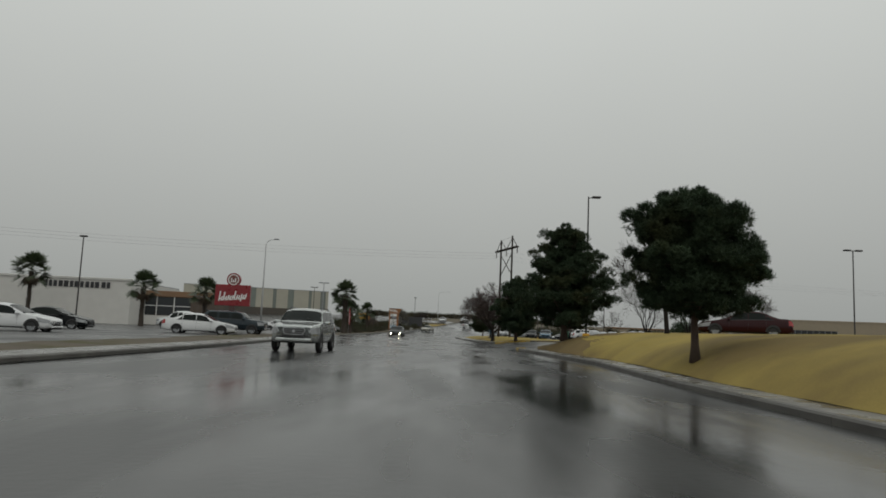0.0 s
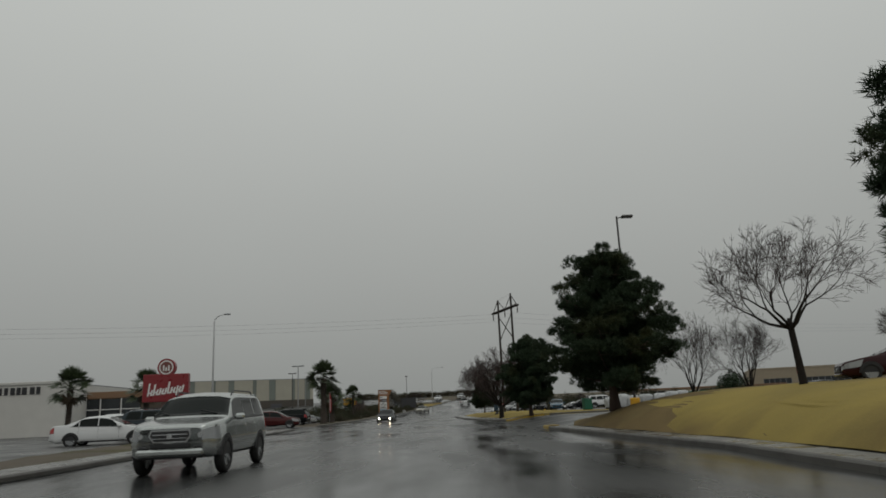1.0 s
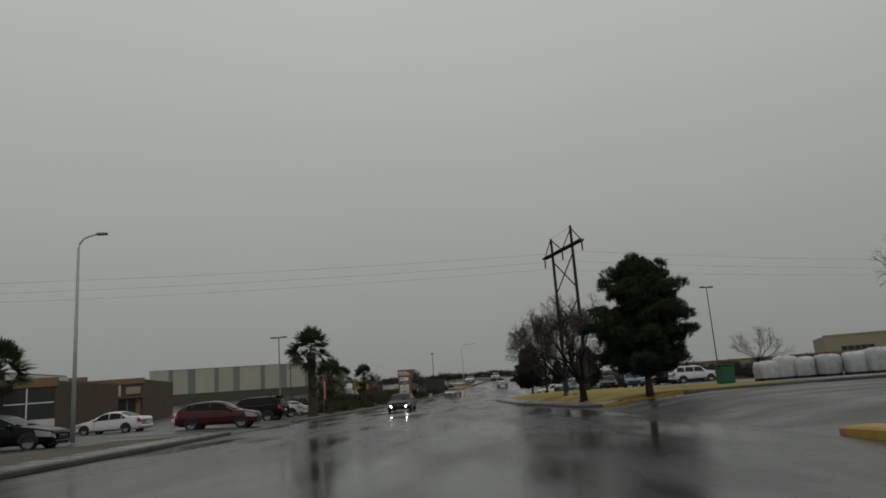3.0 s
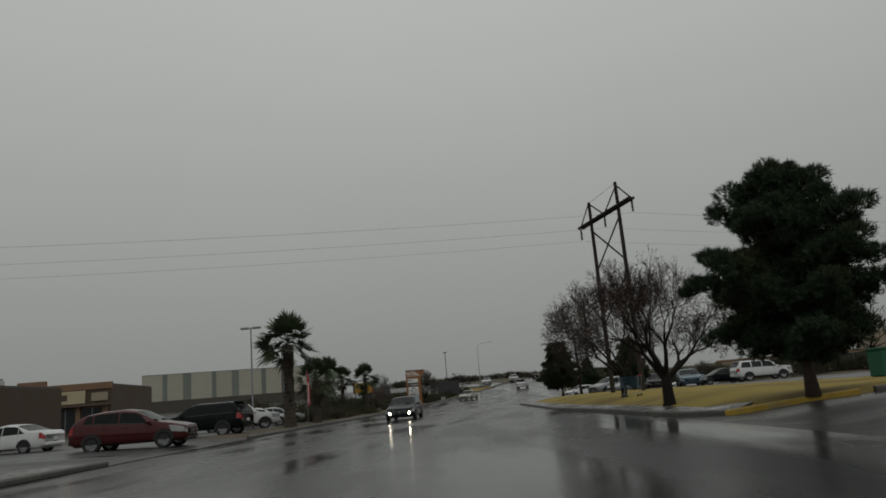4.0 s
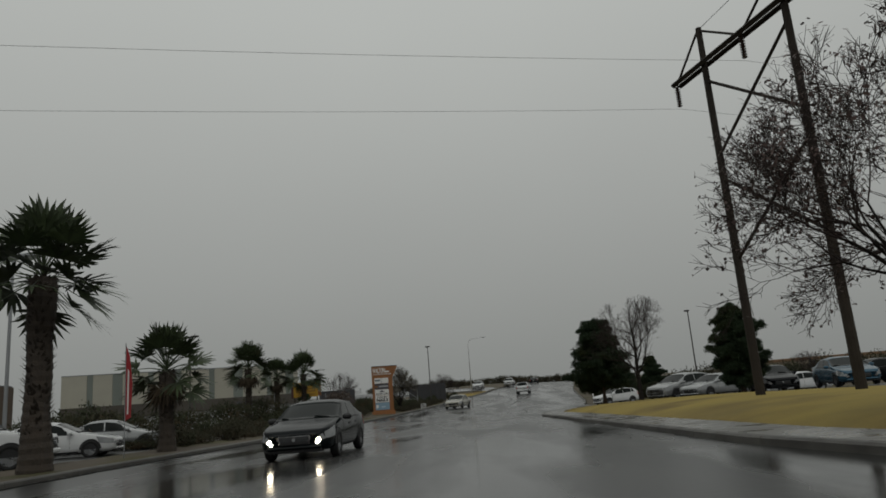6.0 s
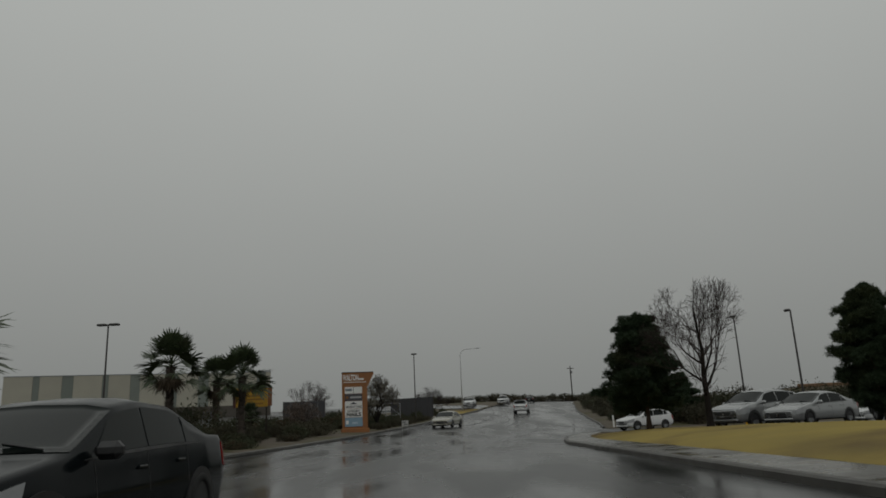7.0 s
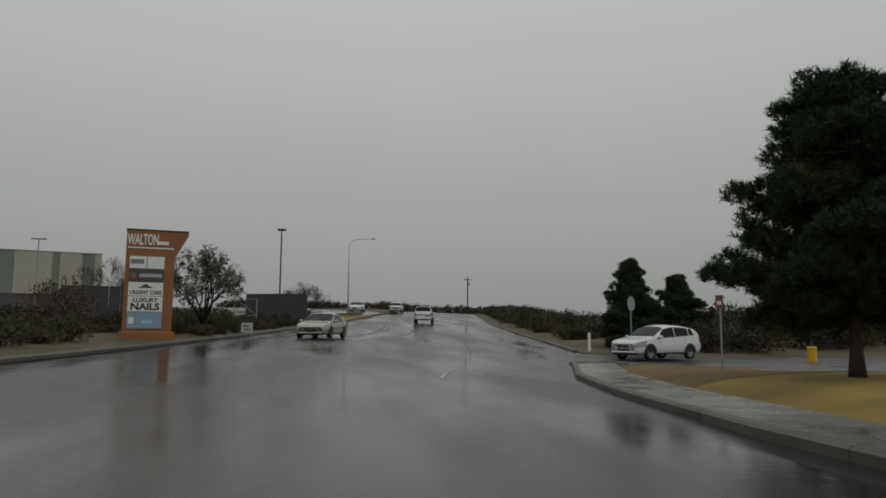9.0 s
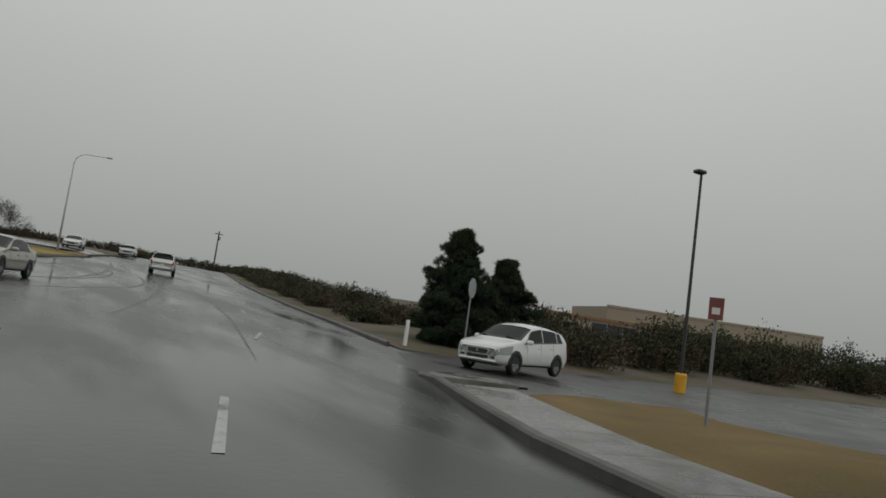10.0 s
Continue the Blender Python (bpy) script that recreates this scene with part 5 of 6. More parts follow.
mesh_fence([(21.6, 77.0), (23.5, 75.5), (25.5, 73.6), (27.5, 71.2), (29.0, 68.6), (30.5, 66.0), (32, 63)], 1.25)
rng = random.Random(77)
for i in range(8):
    px, py = 15.8 + i * 0.95 + 0.1 * math.sin(i * 2.0), 79.5 + 0.4 * math.sin(i) - i * 0.35
    g = land(px, py)
    t = thing("wrapped_pallet", "stacked goods under white plastic wrap", "pallet", px, py, g, rng.uniform(-8, 8), group="wrapped pallets in the lot")
    hh = rng.uniform(0.85, 1.3)
    part("pallet", MB().box(-0.46, 0.46, -0.5, 0.5, 0, 0.13, 0.01), WOOD_POLE, t)
    wrap, k = MB(), 14
    for i, (f, zz) in enumerate(((0.97, 0.13), (1.02, 0.3), (1.05, 0.6 * hh), (1.0, 0.85 * hh), (0.9, 0.97 * hh), (0.45, hh + 0.02))):
        for j in range(k):
            a_ = 2 * math.pi * j / k
            rr = f * (0.53 + 0.05 * noise.noise((math.cos(a_) * 2 + px, math.sin(a_) * 2, zz * 2)))
            wrap.v.append((rr * math.copysign(abs(math.cos(a_)) ** 0.35, math.cos(a_)), rr * math.copysign(abs(math.sin(a_)) ** 0.35, math.sin(a_)), zz + 0.08 * noise.noise((j * 0.9, px, i))* (i > 2)))
    wrap.f = [(i * k + j, i * k + (j + 1) % k, (i + 1) * k + (j + 1) % k, (i + 1) * k + j) for i in range(5) for j in range(k)] + [tuple(5 * k + j for j in range(k))]
    wrap.smooth = True
    part("wrap", wrap, WRAP, t, "crinkled white plastic wrap")
bin_ = thing("green_bin", "green metal bin beside pallets", "bin", 13.6, 79.5, land(13.6, 79.5), 5)
part("tub", MB().box(-0.36, 0.36, -0.4, 0.4, 0.02, 0.95, 0.04), GREEN_MESH, bin_)
part("rim", MB().box(-0.4, 0.4, -0.44, 0.44, 0.95, 1.02, 0.02), GREEN_MESH, bin_)


BLUE_WIRE = mat("blue_wire", (0.02, 0.075, 0.12), rough=0.4, vary=0.1, scale=0.1, bump=0.0)


def shopping_cart(x, y, rz):
    """A wire basket on a low frame with four wheels and a push bar."""
    t = thing("shopping_cart", "blue wire shopping cart beside the bare tree on the lawn", "cart", x, y, land(x, y) + 0.01, rz)
    basket = MB()
    for k in range(9):
        u = k / 8
        z_ = 0.45 + 0.5 * u
        hw_, fr, bk = 0.2 + 0.07 * u, 0.38 + 0.06 * u, -0.42 + 0.02 * u
        ring = [(-hw_, bk, z_), (hw_, bk, z_), (hw_ * 0.85, fr, z_), (-hw_ * 0.85, fr, z_), (-hw_, bk, z_)]
        basket.tube(ring, 0.006 if k not in (0, 8) else 0.011, 4)
    for k in range(11):
        u = -1 + 2 * k / 10
        basket.tube([(u * 0.2, -0.42, 0.45), (u * 0.27, -0.4, 0.95)], 0.005, 3)
        basket.tube([(u * 0.17, 0.38, 0.45), (u * 0.23, 0.44, 0.95)], 0.005, 3)
        for sx in (-1, 1):
            py = u * 0.4 - 0.01
            basket.tube([(sx * 0.19, py, 0.45), (sx * 0.255, py * 1.06, 0.95)], 0.005, 3)
    part("basket", basket, BLUE_WIRE, t, "open wire basket")
    frame_ = MB()
    for sx in (-1, 1):
        frame_.tube([(sx * 0.22, 0.36, 0.12), (sx * 0.24, -0.42, 0.16), (sx * 0.25, -0.46, 0.6), (sx * 0.25, -0.52, 1.0)], 0.014, 6)
        frame_.tube([(sx * 0.22, 0.3, 0.13), (sx * 0.18, 0.2, 0.45)], 0.012, 6)
    part("frame", frame_, STEEL, t)
    part("push_bar", MB().tube([(-0.27, -0.52, 1.0), (0.27, -0.52, 1.0)], 0.02, 8), RED_FLAG, t, "faded red push bar")
    for sx in (-1, 1):
        for py in (0.34, -0.4):
            part("wheel", MB().tube([(sx * 0.23 - 0.015, py, 0.06), (sx * 0.23 + 0.015, py, 0.06)], 0.06, 12), TYRE, t)


shopping_cart(6.45, 88.6, 60)


# ---- vehicles ----
SHAPES = {
    # length, width, wheel radius, sill height, line of bonnet, roof and tail (part of length from the front, height),
    # belt height at the cowl and at the tail, windscreen, rear window and side window spans
    "sedan": (4.75, 1.82, .32, .21, [(0, .60), (.015, .70), (.1, .80), (.26, .93), (.44, 1.38), (.54, 1.45), (.67, 1.41), (.85, 1.05), (.965, 1.03), (1, .84)], (.86, .96), (.268, .435), (.69, .835), (.31, .79)),
    "suv": (4.8, 1.92, .39, .36, [(0, .98), (.012, 1.06), (.1, 1.12), (.25, 1.20), (.37, 1.70), (.45, 1.79), (.85, 1.79), (.925, 1.72), (.985, 1.2), (1, .98)], (1.1, 1.17), (.258, .37), (.925, .978), (.30, .91)),
    "crossover": (4.6, 1.8, .35, .27, [(0, .74), (.015, .83), (.1, .94), (.24, 1.05), (.42, 1.54), (.54, 1.63), (.72, 1.60), (.88, 1.49), (.965, 1.14), (1, .86)], (.95, 1.13), (.25, .415), (.885, .955), (.295, .87)),
    "pickup": (5.5, 1.95, .38, .34, [(0, .88), (.012, .98), (.1, 1.06), (.25, 1.13), (.35, 1.66), (.41, 1.76), (.55, 1.76), (.595, 1.68), (.625, 1.11), (.985, 1.1), (1, 1.02)], (1.05, 1.08), (.258, .35), (.592, .62), (.29, .585)),
}
WHEELS = {}
GREY_CAR = paint("grey_car_paint", (0.10, 0.105, 0.11), 0.4)
PLAN = [(0, .70), (.012, .83), (.035, .92), (.08, .975), (.16, 1), (.84, 1), (.94, .975), (.985, .91), (1, .8)]


def wheel_meshes(r):
    if r not in WHEELS:
        ty = MB()
        k = 20
        prof = [(-0.1, r * 0.68), (-0.105, r * 0.9), (-0.075, r), (0.075, r), (0.105, r * 0.9), (0.1, r * 0.68)]
        ty.add([(o, rr * math.cos(2 * math.pi * i / k), rr * math.sin(2 * math.pi * i / k)) for i in range(k) for o, rr in prof],
               [(i * 6 + j, ((i + 1) % k) * 6 + j, ((i + 1) % k) * 6 + (j + 1) % 6, i * 6 + (j + 1) % 6) for i in range(k) for j in range(6)])
        ty.smooth = True
        rm = MB()
        rm.add([(o, r * 0.68 * math.cos(2 * math.pi * i / k), r * 0.68 * math.sin(2 * math.pi * i / k)) for o in (-0.06, 0.06) for i in range(k)],
               [tuple(range(k)), tuple(range(2 * k - 1, k - 1, -1))] + [(i, i + k, (i + 1) % k + k, (i + 1) % k) for i in range(k)])
        for s in range(5):
            a = 2 * math.pi * s / 5
            for o in (-0.085, 0.065):
                c, d = math.cos(a), math.sin(a)
                w = 0.045
                rm.add([(o, c * 0.02 - d * w, d * 0.02 + c * w), (o, c * r * .66 - d * w, d * r * .66 + c * w), (o, c * r * .66 + d * w, d * r * .66 - c * w), (o, c * 0.02 + d * w, d * 0.02 - c * w),
                        (o + 0.02, c * 0.02 - d * w, d * 0.02 + c * w), (o + 0.02, c * r * .66 - d * w, d * r * .66 + c * w), (o + 0.02, c * r * .66 + d * w, d * r * .66 - c * w), (o + 0.02, c * 0.02 + d * w, d * 0.02 - c * w)],
                       [(0, 1, 2, 3), (7, 6, 5, 4), (0, 4, 5, 1), (1, 5, 6, 2), (2, 6, 7, 3), (3, 7, 4, 0)])
        WHEELS[r] = (ty.data("tyre", TYRE), rm.data("rim", RIM))
    return WHEELS[r]


def car(label, kind_, x, y, rz, color, lights="off", z=None, category="car", scale=1.0, overall=1.0):
    ln, wd, wr, sill_z, line, belt, screen, rear, sides = SHAPES[kind_]
    ln, wd = ln * scale, wd * scale
    t = thing({"pickup": "pickup_truck"}.get(kind_, "car"), label, category, x, y, land(x, y) - 0.1 * (x > right_edge(y) or x < left_edge(y)) if z is None else z, rz)
    t.matrix_basis = t.matrix_basis @ Matrix.Scale(overall, 4)
    hw = wd / 2
    tall = kind_ in ("suv", "pickup")
    fy = lambda s: ln * (0.5 - s)

    def soft(s):
        """Height of the upper line, rounded where it bends."""
        if s < .05 or s > .97:
            return lerp_table(line, s)
        return sum(lerp_table(line, s + k * .011) for k in (-2, -1, 0, 1, 2)) / 5

    def section(s):
        top = soft(s)
        w = hw * lerp_table(PLAN, s)
        zb = sill_z + (.1 if tall else .07) * max(0, 1 - s / .05) + .14 * max(0, (s - .94) / .06)
        bl = min(lerp_table([(0, belt[0] - .12), (.25, belt[0]), (.9, belt[1]), (1, belt[1])], s), top - .045)
        h = top - bl
        x5 = .935 * w - .25 * h
        return [(.86 * w, zb), (.965 * w, zb + .07), (w, zb + (bl - zb) * .45), (.992 * w, zb + (bl - zb) * .62), (.945 * w, bl), (x5, bl + h * .86), (.66 * x5, bl + h * .965), (0, top)]

    def skin(s, j, lift=0.0):
        """A point of the shell: s along it, j from the sill (0) over the belt (4) and the roof edge (5) to the middle (7)."""
        s = min(1, max(0, s))
        pts = section(s)
        k = min(6, int(j))
        u = j - k
        (ax, az), (bx, bz) = pts[k], pts[k + 1]
        up = .9 if j >= 5 else .45 if j > 4 else 0
        return Vector((ax + (bx - ax) * u + lift * (1 - up), fy(s) + (lift if s < .03 else -lift if s > .97 else 0), az + (bz - az) * u + lift * up))

    ss = [0, .006, .012, .024, .035, .055, .08, .11, .14, .17, .2, .23, .245] + [.26 + i * .0145 for i in range(46)] + [.925, .935, .945, .955, .965, .975, .985, .993, 1.0]
    js = [0, 1, 1.5, 2, 3, 3.5, 4, 4.5, 5, 5.5, 6, 6.5, 7]
    body = MB()
    q = 2 * len(js) - 1
    vs = []
    for s in ss:
        row = [skin(s, j) for j in js]
        vs += [tuple(v) for v in row] + [(-v.x, v.y, v.z) for v in reversed(row[:-1])]
    body.add(vs, [(i * q + k, i * q + k + 1, (i + 1) * q + k + 1, (i + 1) * q + k) for i in range(len(ss) - 1) for k in range(q - 1)] + [tuple(range(q)), tuple(range(len(vs) - 1, len(vs) - q - 1, -1))] +
             [(i * q, (i + 1) * q, (i + 1) * q + q - 1, i * q + q - 1) for i in range(len(ss) - 1)])
    body.smooth = True
    part("body", body, color, t, "painted body shell")

    def patch(name, s0, s1, j0, j1, sx, material, label_="", lift=.008, n=6, m=4, s0_top=None, s1_top=None):
        """A raised piece of the shell; sx 0 spans both halves. Upper corners may lie further back or forward than the lower."""
        cols = [j0 + (j1 - j0) * k / m for k in range(m + 1)]
        mb = MB()
        for up in (lift, -.02):
            for i in range(n + 1):
                row = []
                for j in cols:
                    f = (j - j0) / (j1 - j0)
                    a = s0 + ((s0_top if s0_top is not None else s0) - s0) * f
                    b = s1 + ((s1_top if s1_top is not None else s1) - s1) * f
                    row.append(skin(a + (b - a) * i / n, j, up))
                if sx:
                    mb.v += [(v.x * sx, v.y, v.z) for v in row]
                else:
                    mb.v += [tuple(v) for v in row] + [(-v.x, v.y, v.z) for v in reversed(row[:-1])]
        w = len(mb.v) // (2 * (n + 1))
        o = w * (n + 1)
        mb.f = [(i * w + k, i * w + k + 1, (i + 1) * w + k + 1, (i + 1) * w + k) for i in range(n) for k in range(w - 1)]
        edge = list(range(w)) + [i * w + w - 1 for i in range(1, n + 1)] + [n * w + k for k in range(w - 2, -1, -1)] + [i * w for i in range(n - 1, 0, -1)]
        mb.f += [(edge[i], edge[(i + 1) % len(edge)], edge[(i + 1) % len(edge)] + o, edge[i] + o) for i in range(len(edge))]
        mb.smooth = name in ("windscreen", "rear_window")
        return part(name, mb, material, t, label_)

    patch("windscreen", screen[0], screen[1], 5.04, 7, 0, GLASS, "dark windscreen", n=8)
    patch("rear_window", rear[0], rear[1], 5.12, 7, 0, GLASS, "dark rear window")
    a, b = sides
    for sx in (-1, 1):
        if kind_ == "pickup":
            cuts = [(a, a + (b - a) * .58), (a + (b - a) * .62, b)]
        elif kind_ == "suv":
            cuts = [(a, a + (b - a) * .37), (a + (b - a) * .39, a + (b - a) * .68), (a + (b - a) * .71, b)]
        else:
            cuts = [(a, a + (b - a) * .46), (a + (b - a) * .48, a + (b - a) * .84), (a + (b - a) * .86, b)]
        for i, (c, d) in enumerate(cuts):
            last = i == len(cuts) - 1
            patch("side_window", c, d, 4.1, 4.9, sx, GLASS, s0_top=c + (.09 if kind_ != "suv" and kind_ != "pickup" else .055) if i == 0 else c,
                  s1_top=d - (.075 if kind_ == "sedan" else .03) if last else d)
        patch("window_trim", a - .01, b + .01, 4.02, 4.09, sx, TRIM, lift=.01, m=1)
        patch("sill", .27, .7, .05, .95, sx, TRIM, lift=.004, m=2)
    if kind_ == "pickup":
        # the bed isn't hollowed out: a solid dark block fills it
        part("bed", MB().box(-hw * .84, hw * .84, fy(.97), fy(.64), 1.0, 1.125), TRIM, t, "flat dark block over the load bed")
    if kind_ == "suv":
        for sx in (-1, 1):
            rx = section(.6)[5][0] * .9
            part("roof_rail", MB().tube([(sx * rx, fy(.44), 1.72), (sx * rx, fy(.48), 1.81), (sx * rx, fy(.8), 1.81), (sx * rx, fy(.84), 1.72)], 0.018, 6), TRIM, t)
        part("roof_spoiler", MB().box(-hw * .66, hw * .66, fy(.95), fy(.89), 1.715, 1.765, .02), color, t)
    ty, rm = wheel_meshes(wr)
    for s in (.18, .79):
        for sx in (-1, 1):
            # flat black half disc on the body side paints the shade of the wheel well
            arch = MB()
            k = 16
            ring = [(fy(s) + (wr + .06) * math.cos(math.pi * i / k), max(.2, wr + (wr + .055) * math.sin(math.pi * i / k))) for i in range(k + 1)]
            arch.add([(sx * hw * 1.004, py, pz) for py, pz in ring] + [(sx * hw * .8, py, pz) for py, pz in ring], [tuple(range(k + 1))] + [(i, i + 1, k + 2 + i, k + 1 + i) for i in range(k)])
            part("wheel_arch", arch, TRIM, t)
            w_ = part("wheel", ty, TYRE, t, m=pose(sx * (hw - .085), fy(s), wr))
            part("rim", rm, RIM, w_)
    lit = {"on": LAMP_ON, "warm": LAMP_WARM}.get(lights)
    (_, nose_b), _, _, _, (nose_w, nose_t) = section(0)[:5]
    top0 = soft(0)
    for sx in (-1, 1):
        patch("headlight", .0, .085 if tall else .11, 2.7, 3.92, sx, LAMP_OFF, "lit headlight" if lit else "clear headlight", lift=.012, s1_top=.1 if tall else .14)
        lx, lz = sx * hw * .66, nose_t - .1
        if lit:
            part("reflector", MB().tube([(lx, fy(.02), lz), (lx, fy(-.004), lz)], .05, 12), lit, t)
            part("fog_lamp", MB().tube([(sx * hw * .62, fy(.02), nose_b + .12), (sx * hw * .62, fy(-.005), nose_b + .12)], .035, 10), LAMP_ON, t)
        else:
            part("reflector", MB().tube([(lx, fy(.02), lz), (lx, fy(-.002), lz)], .06, 12), CHROME, t)
            part("fog_lamp", MB().box(min(sx * hw * .5, sx * hw * .7), max(sx * hw * .5, sx * hw * .7), fy(.03), fy(-.004), nose_b + .09, nose_b + .17, .03), TRIM, t)
        patch("tail_light", .95, 1.0, 2.9, 3.95, sx, TAIL, "red tail light", lift=.012)
        zm = section(screen[0] + .06)[4][1]
        part("mirror", MB().box(min(sx * hw * .96, sx * (hw + .2)), max(sx * hw * .96, sx * (hw + .2)), fy(screen[0] + .075), fy(screen[0] + .045), zm + .0, zm + .15, .05), color if tall else TRIM if lit else color, t)
        for sd in (.33, .53, .72) if kind_ != "pickup" else (.3, .47, .6):
            patch("door_seam", sd - .001, sd + .001, .9, 3.98, sx, TRIM, lift=.003, n=1)
        for sd in (.5, .68) if kind_ != "pickup" else (.45, .57):
            v = skin(sd, 3.5)
            part("door_handle", MB().box(min(sx * (v.x - .01), sx * (v.x + .025)), max(sx * (v.x - .01), sx * (v.x + .025)), v.y - .09, v.y + .09, v.z - .015, v.z + .02, .01), color, t)
    # nose: grille, bumper, intake
    gz0, gz1 = nose_t - (.24 if tall else .16), nose_t + .02
    gw = hw * (.46 if tall else .44)
    rim_ = [(-gw * .8, gz0), (gw * .8, gz0), (gw * 1.02, gz0 + (gz1 - gz0) * .55), (gw * .94, gz1), (-gw * .94, gz1), (-gw * 1.02, gz0 + (gz1 - gz0) * .55)]
    mid = (gz0 + gz1) / 2
    hole = [(px_ * .92, mid + (pz - mid) * .8) for px_, pz in rim_]
    part("grille_rim", MB().prism(rim_, fy(-.004), fy(.04)), CHROME if tall or lit else color, t)
    g = part("grille", MB().prism(hole, fy(-.0065), fy(.03)), TRIM, t, "black grille")
    for i in range(2):
        zz = gz0 + (gz1 - gz0) * (.3 + .3 * i)
        part("grille_bar", MB().box(-gw * .84, gw * .84, fy(.01), fy(-.009), zz, zz + .014, .004), CHROME if tall else GREY_CAR, g)
    part("emblem", MB().tube([(0, fy(.01), mid), (0, fy(-.0115), mid)], .06 if tall else .045, 14), CHROME, t)
    part("front_bumper", MB().box(-hw * .74, hw * .74, fy(.06), fy(-.014), nose_b + (-.05 if tall else -.02), nose_b + (.1 if tall else .06), .045), color, t)
    part("lower_intake", MB().box(-hw * .42, hw * .42, fy(.05), fy(-.006), nose_b + (.12 if tall else .08), nose_b + (.22 if tall else .17), .02), TRIM, t)
    part("air_dam", MB().box(-hw * .72, hw * .72, fy(.08), fy(.008), nose_b - .1, nose_b + .005, .02), TRIM, t)
    back_b = section(1)[0][1]
    part("rear_bumper", MB().box(-hw * .8, hw * .8, fy(1.01), fy(.95), back_b - .04, back_b + .14, .05), color, t)
    part("number_plate", MB().box(-.16, .16, fy(1.008), fy(.99), back_b + .2, back_b + .35, .005), PLATE, t)
    for sx in (-1, 1):
        w0, w1 = skin(screen[0] + .008, 6.1 if sx > 0 else 5.9, .014), skin(screen[0] + .03, 5.4 if sx > 0 else 6.7, .016)
        part("wiper", MB().tube([(sx * w0.x, w0.y, w0.z), (sx * w1.x, w1.y, w1.z)], .008, 4), TRIM, t)
    return t


WHITE_CAR = paint("white_car_paint", (0.62, 0.63, 0.63), 0.0)
SILVER = paint("silver_car_paint", (0.33, 0.34, 0.34), 0.5)
PALE = paint("pale_silver_paint", (0.44, 0.46, 0.45), 0.75)
BEIGE = paint("beige_car_paint", (0.36, 0.35, 0.30), 0.4)
BLACK = paint("black_car_paint", (0.007, 0.008, 0.009), 0.0, 0.1)
DARK_TEAL = paint("dark_teal_paint", (0.005, 0.007, 0.008), 0.0, 0.1)
DARK_BLUE = paint("dark_blue_paint", (0.018, 0.028, 0.035), 0.3)
RED = paint("dark_red_paint", (0.065, 0.010, 0.010), 0.2)

# on the road
car("pale silver sport utility car with black grille on the wet road", "suv", -5.3, 32.8, 180, PALE)
car("black sedan with lit headlights on the wet road", "sedan", -5.75, 99.3, 178, DARK_TEAL, "warm")
car("white sedan waiting in the wet side street", "sedan", 0.2, 217.0, 172, WHITE_CAR, z=base(217.0, 0.2) + 0.33)
car("beige older sedan on the wet road", "sedan", -2.9, 157.5, 166, BEIGE)
car("white sport utility car seen from behind on the road", "suv", 6.8, 192.0, -9, WHITE_CAR)
car("white pickup truck far up the road", "pickup", 7.2, 236.0, 170, WHITE_CAR, category="truck")
car("dark car far up the road", "sedan", 14.0, 252.0, -9, BLACK)
# lawn-side lot
car("dark maroon sedan parked above the grass slope", "sedan", 15.1, 37.0, 72, paint("maroon_paint", (0.03, 0.007, 0.008), 0.0, 0.2), overall=0.88)
car("dark sedan parked behind the lawn", "sedan", 23.0, 58.0, 88, BLACK)
car("white long sport utility car parked in the lot", "suv", 23.6, 117.5, -88, WHITE_CAR)
car("blue sedan parked nose out in the lot", "sedan", 16.7, 115.2, 170, paint("blue_car_paint", (0.03, 0.085, 0.13), 0.3))
car("dark sedan parked nose out in the lot", "sedan", 15.0, 119.6, 170, BLACK)
car("silver sport utility car parked beside the strip", "crossover", 12.3, 127.2, 122, SILVER, overall=1.08)
car("silver sedan parked beside a sport utility car", "sedan", 13.6, 124.7, 122, SILVER)
car("white crossover car waiting at the side street", "crossover", 11.75, 146.3, 116, WHITE_CAR, overall=0.92)
car("white sedan parked in the lot", "sedan", 22.0, 132.5, 95, WHITE_CAR)
car("dark sedan parked across the lot", "sedan", 21.5, 121.5, 95, BLACK)
# parking side
car("white sedan parked behind the verge", "sedan", -16.0, 51.0, -82, WHITE_CAR)
car("dark blue sport utility car parked by the red sign", "suv", -15.6, 57.5, -88, DARK_BLUE)
car("white sedan parked near the lot entrance", "sedan", -21.5, 38.5, -84, WHITE_CAR)
car("black sedan parked in the lot", "sedan", -25.0, 49.0, -84, BLACK)
car("white pickup truck parked in the lot", "pickup", -24.0, 70.0, 70, WHITE_CAR, category="truck")
car("dark sedan parked behind the street lamp", "sedan", -18.5, 68.0, -85, BLACK)
car("dark red hatchback car at the driveway", "crossover", -14.8, 82.0, -86, RED)
car("white sedan parked in the lot", "sedan", -24.0, 88.0, 85, WHITE_CAR)
car("dark sport utility car parked in the lot", "suv", -15.8, 92.0, 85, BLACK)
car("white pickup truck parked behind a palm", "pickup", -17.2, 101.0, -70, WHITE_CAR, category="truck")
car("white sedan parked behind a palm", "sedan", -17.6, 107.0, -75, WHITE_CAR)
car("silver sedan parked behind a palm", "sedan", -17.8, 112.0, -75, SILVER)
car("white sedan parked in the lot", "sedan", -21.0, 96.5, -75, WHITE_CAR)

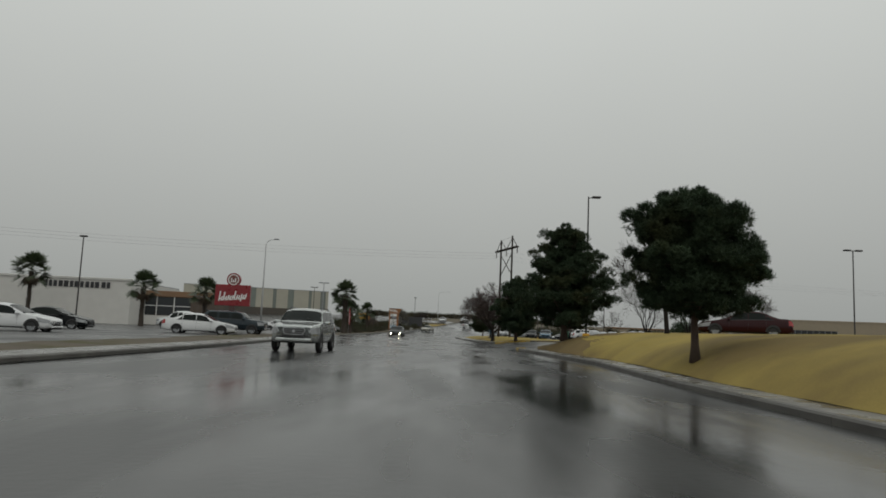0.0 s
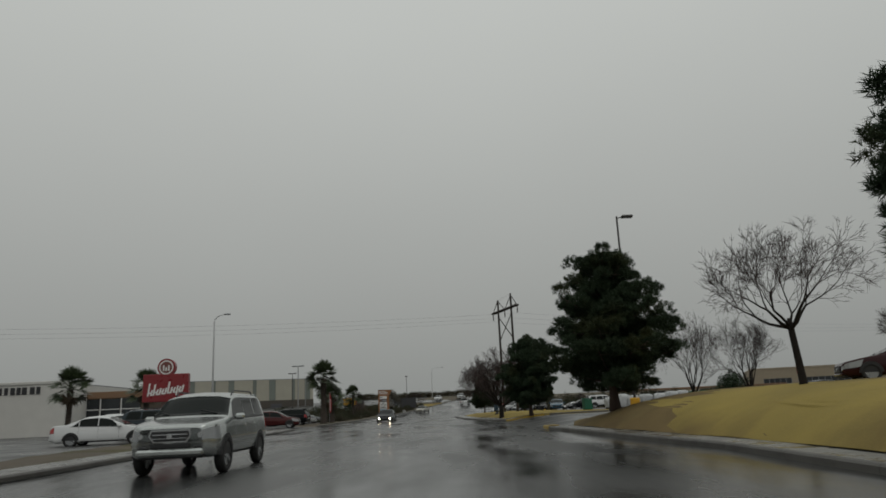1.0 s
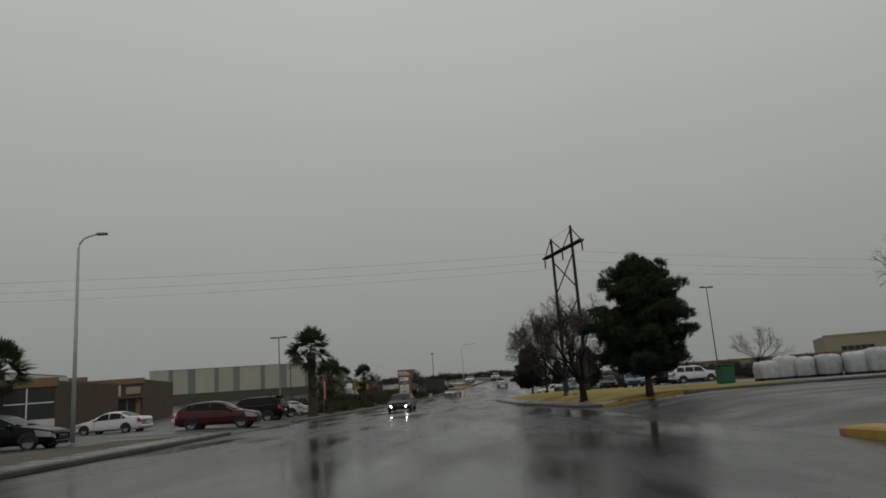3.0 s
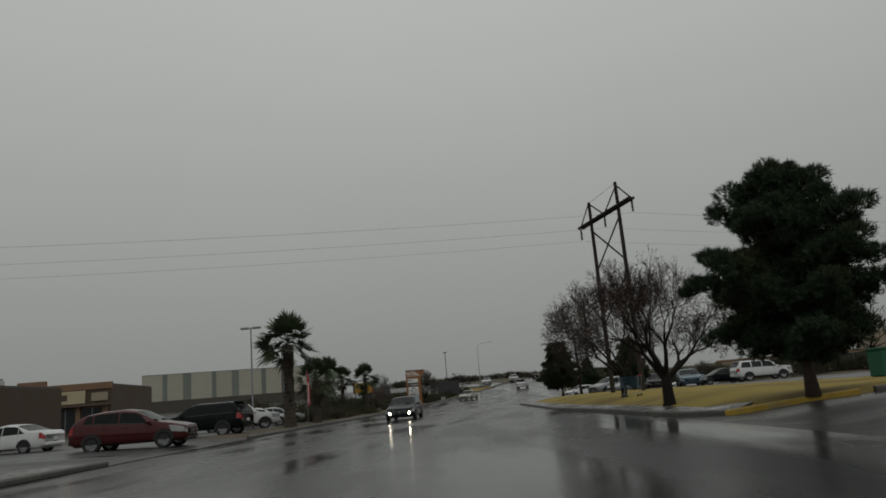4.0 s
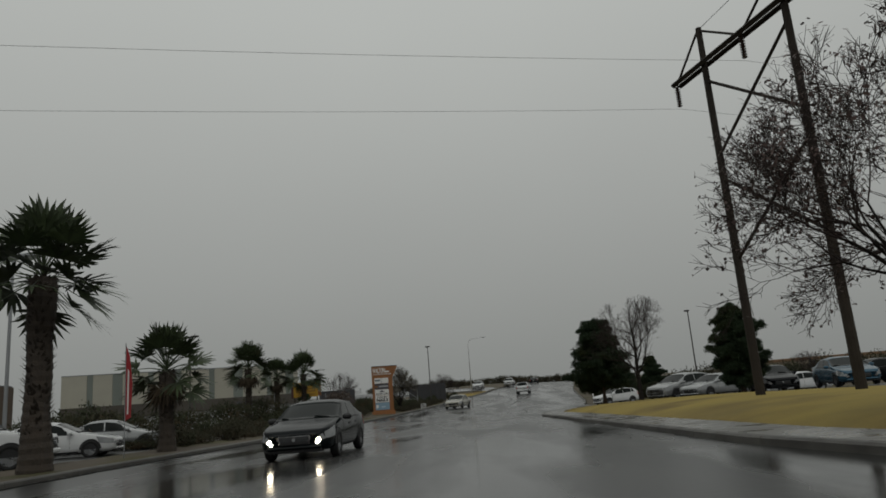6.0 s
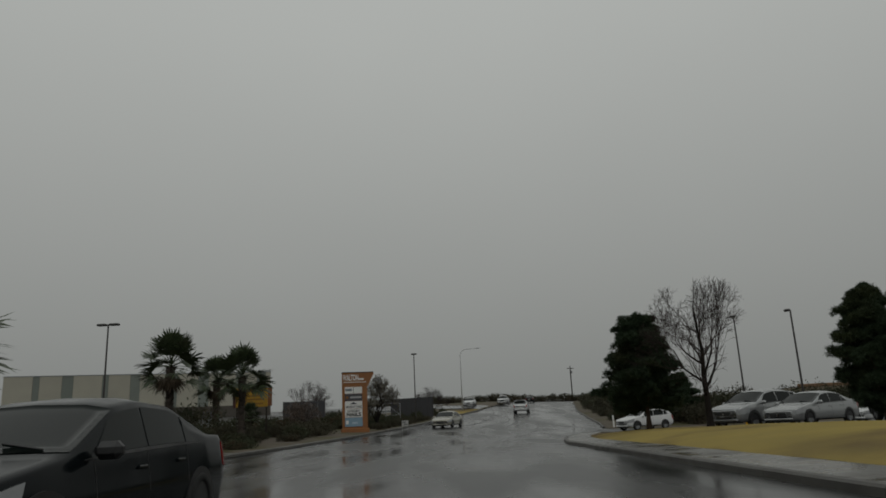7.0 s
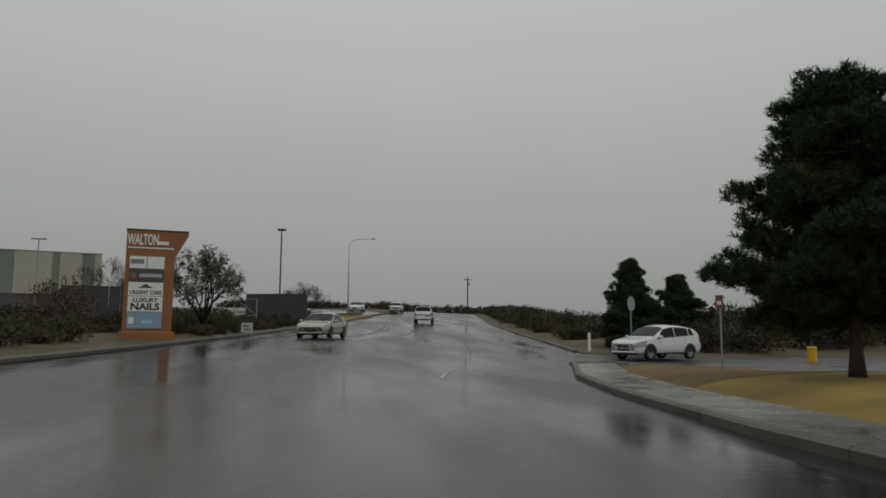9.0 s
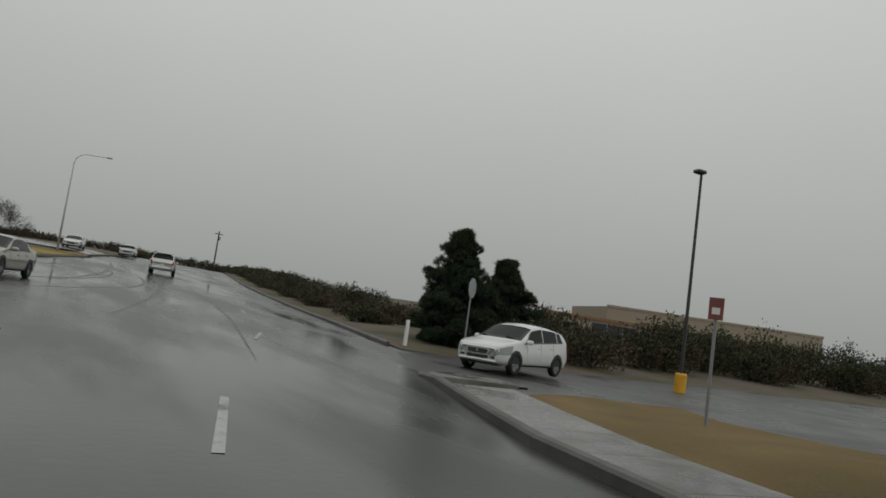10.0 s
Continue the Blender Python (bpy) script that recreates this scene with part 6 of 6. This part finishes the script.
# ---- planting ----
rng = random.Random(5)
for i in range(46):
    y = 109 + i * 1.9 + rng.uniform(-.6, .6)
    for k in range(2):
        x = left_edge(y) - 1.7 - k * 2.4 - rng.uniform(0, 1.2)
        if abs(y - 147.6) < 2.4 and k == 0 or y > 190:
            continue
        shrub("shrub", "low grey-green shrub in the roadside planting", x, y, rng.uniform(1.0, 2.1), rng.uniform(0.4, 1.15), 100 + i * 2 + k, SHRUB if rng.random() < .6 else BRUSH, 230, 0.06)
for i in range(16):
    y = 112 + i * 4.5
    shrub("hedge", "dark green hedge behind the planting", left_edge(y) - 9.0 - 1.2 * math.sin(i), y, 4.0, (2.0 if y < 135 else 1.0) + 0.4 * math.sin(i * 1.7), 300 + i, SHRUB, 400, 0.1)
for i in range(9):
    y = 152 + i * 2.6
    shrub("shrub", "low grey-green shrub in the roadside planting", left_edge(y) - 0.9, y, rng.uniform(0.8, 1.4), rng.uniform(0.35, 0.9), 330 + i, BRUSH, 200, 0.055)
bare_tree("bushy grey tree with many stems beside the plaza sign", -8.8, 154.4, 4.1, 2.1, 61, limbs=7, fork=0.16, leaves=5, leaf=0.055, rise=(36, 76), r0=0.14, foliage=GREY_LEAF)
bare_tree("leafless tree behind the screen walls", -17.5, 168.0, 4.2, 2.6, 62, limbs=7, fork=0.12, rise=(35, 75))
bare_tree("leafless tree behind the screen walls", -5.6, 186.0, 3.4, 2.6, 63, limbs=7, fork=0.12, rise=(35, 75))
shrub("round_tree", "reddish bushy tree behind the yellow banner", -14.8, 152.0, 3.0, 2.6, 66, mat("red_brown_leaves", (0.075, 0.052, 0.038), rough=0.8, bump=0.0, island=0.4), 420, 0.08)
# brush along the far side of the rise
for i in range(70):
    y = 153 + i * 2.4
    for k in range(2):
        x = right_edge(y) + 3.4 + k * 4.0 + rng.uniform(-1, 1) + (4 if y < 162 else 0)
        near = y < 215
        shrub("desert_bush", "grey-brown desert bush beside the road", x, y, rng.uniform(2.2, 3.6), rng.uniform(0.9, 2.1), 400 + i * 2 + k, BRUSH if rng.random() < .5 else SHRUB, 330 if near else 130, 0.095 if near else 0.17)
for i in range(26):
    y = 290 + i * 1.5
    x = left_edge(y) - 4 - 3.2 * i + 30
    shrub("desert_bush", "dark distant bush on the crest", x, 300 + 6 * math.sin(i), 5, 2.6, 600 + i, BRUSH, 160, 0.25)
# dark brush bank behind the side street
for i in range(22):
    x = 19.5 + i * 1.9
    y = 156.0 + 1.5 * math.sin(i * 1.3) + 0.1 * i
    shrub("hedge", "dark brush bank behind the side street", x, y, 3.6, (2.0 if x < 27 else 2.7) + 0.7 * math.sin(i * 2.2), 700 + i, SHRUB, 430, 0.1)
for i in range(30):
    x = 24 + i * 3.4
    y = 166 + 3 * math.sin(i * 1.3) - i * 0.6
    shrub("hedge", "dark brush row behind the parking lot", x, y, 4.6, 2.7 + 0.6 * math.sin(i * 2.2), 740 + i, BRUSH, 190, 0.18)
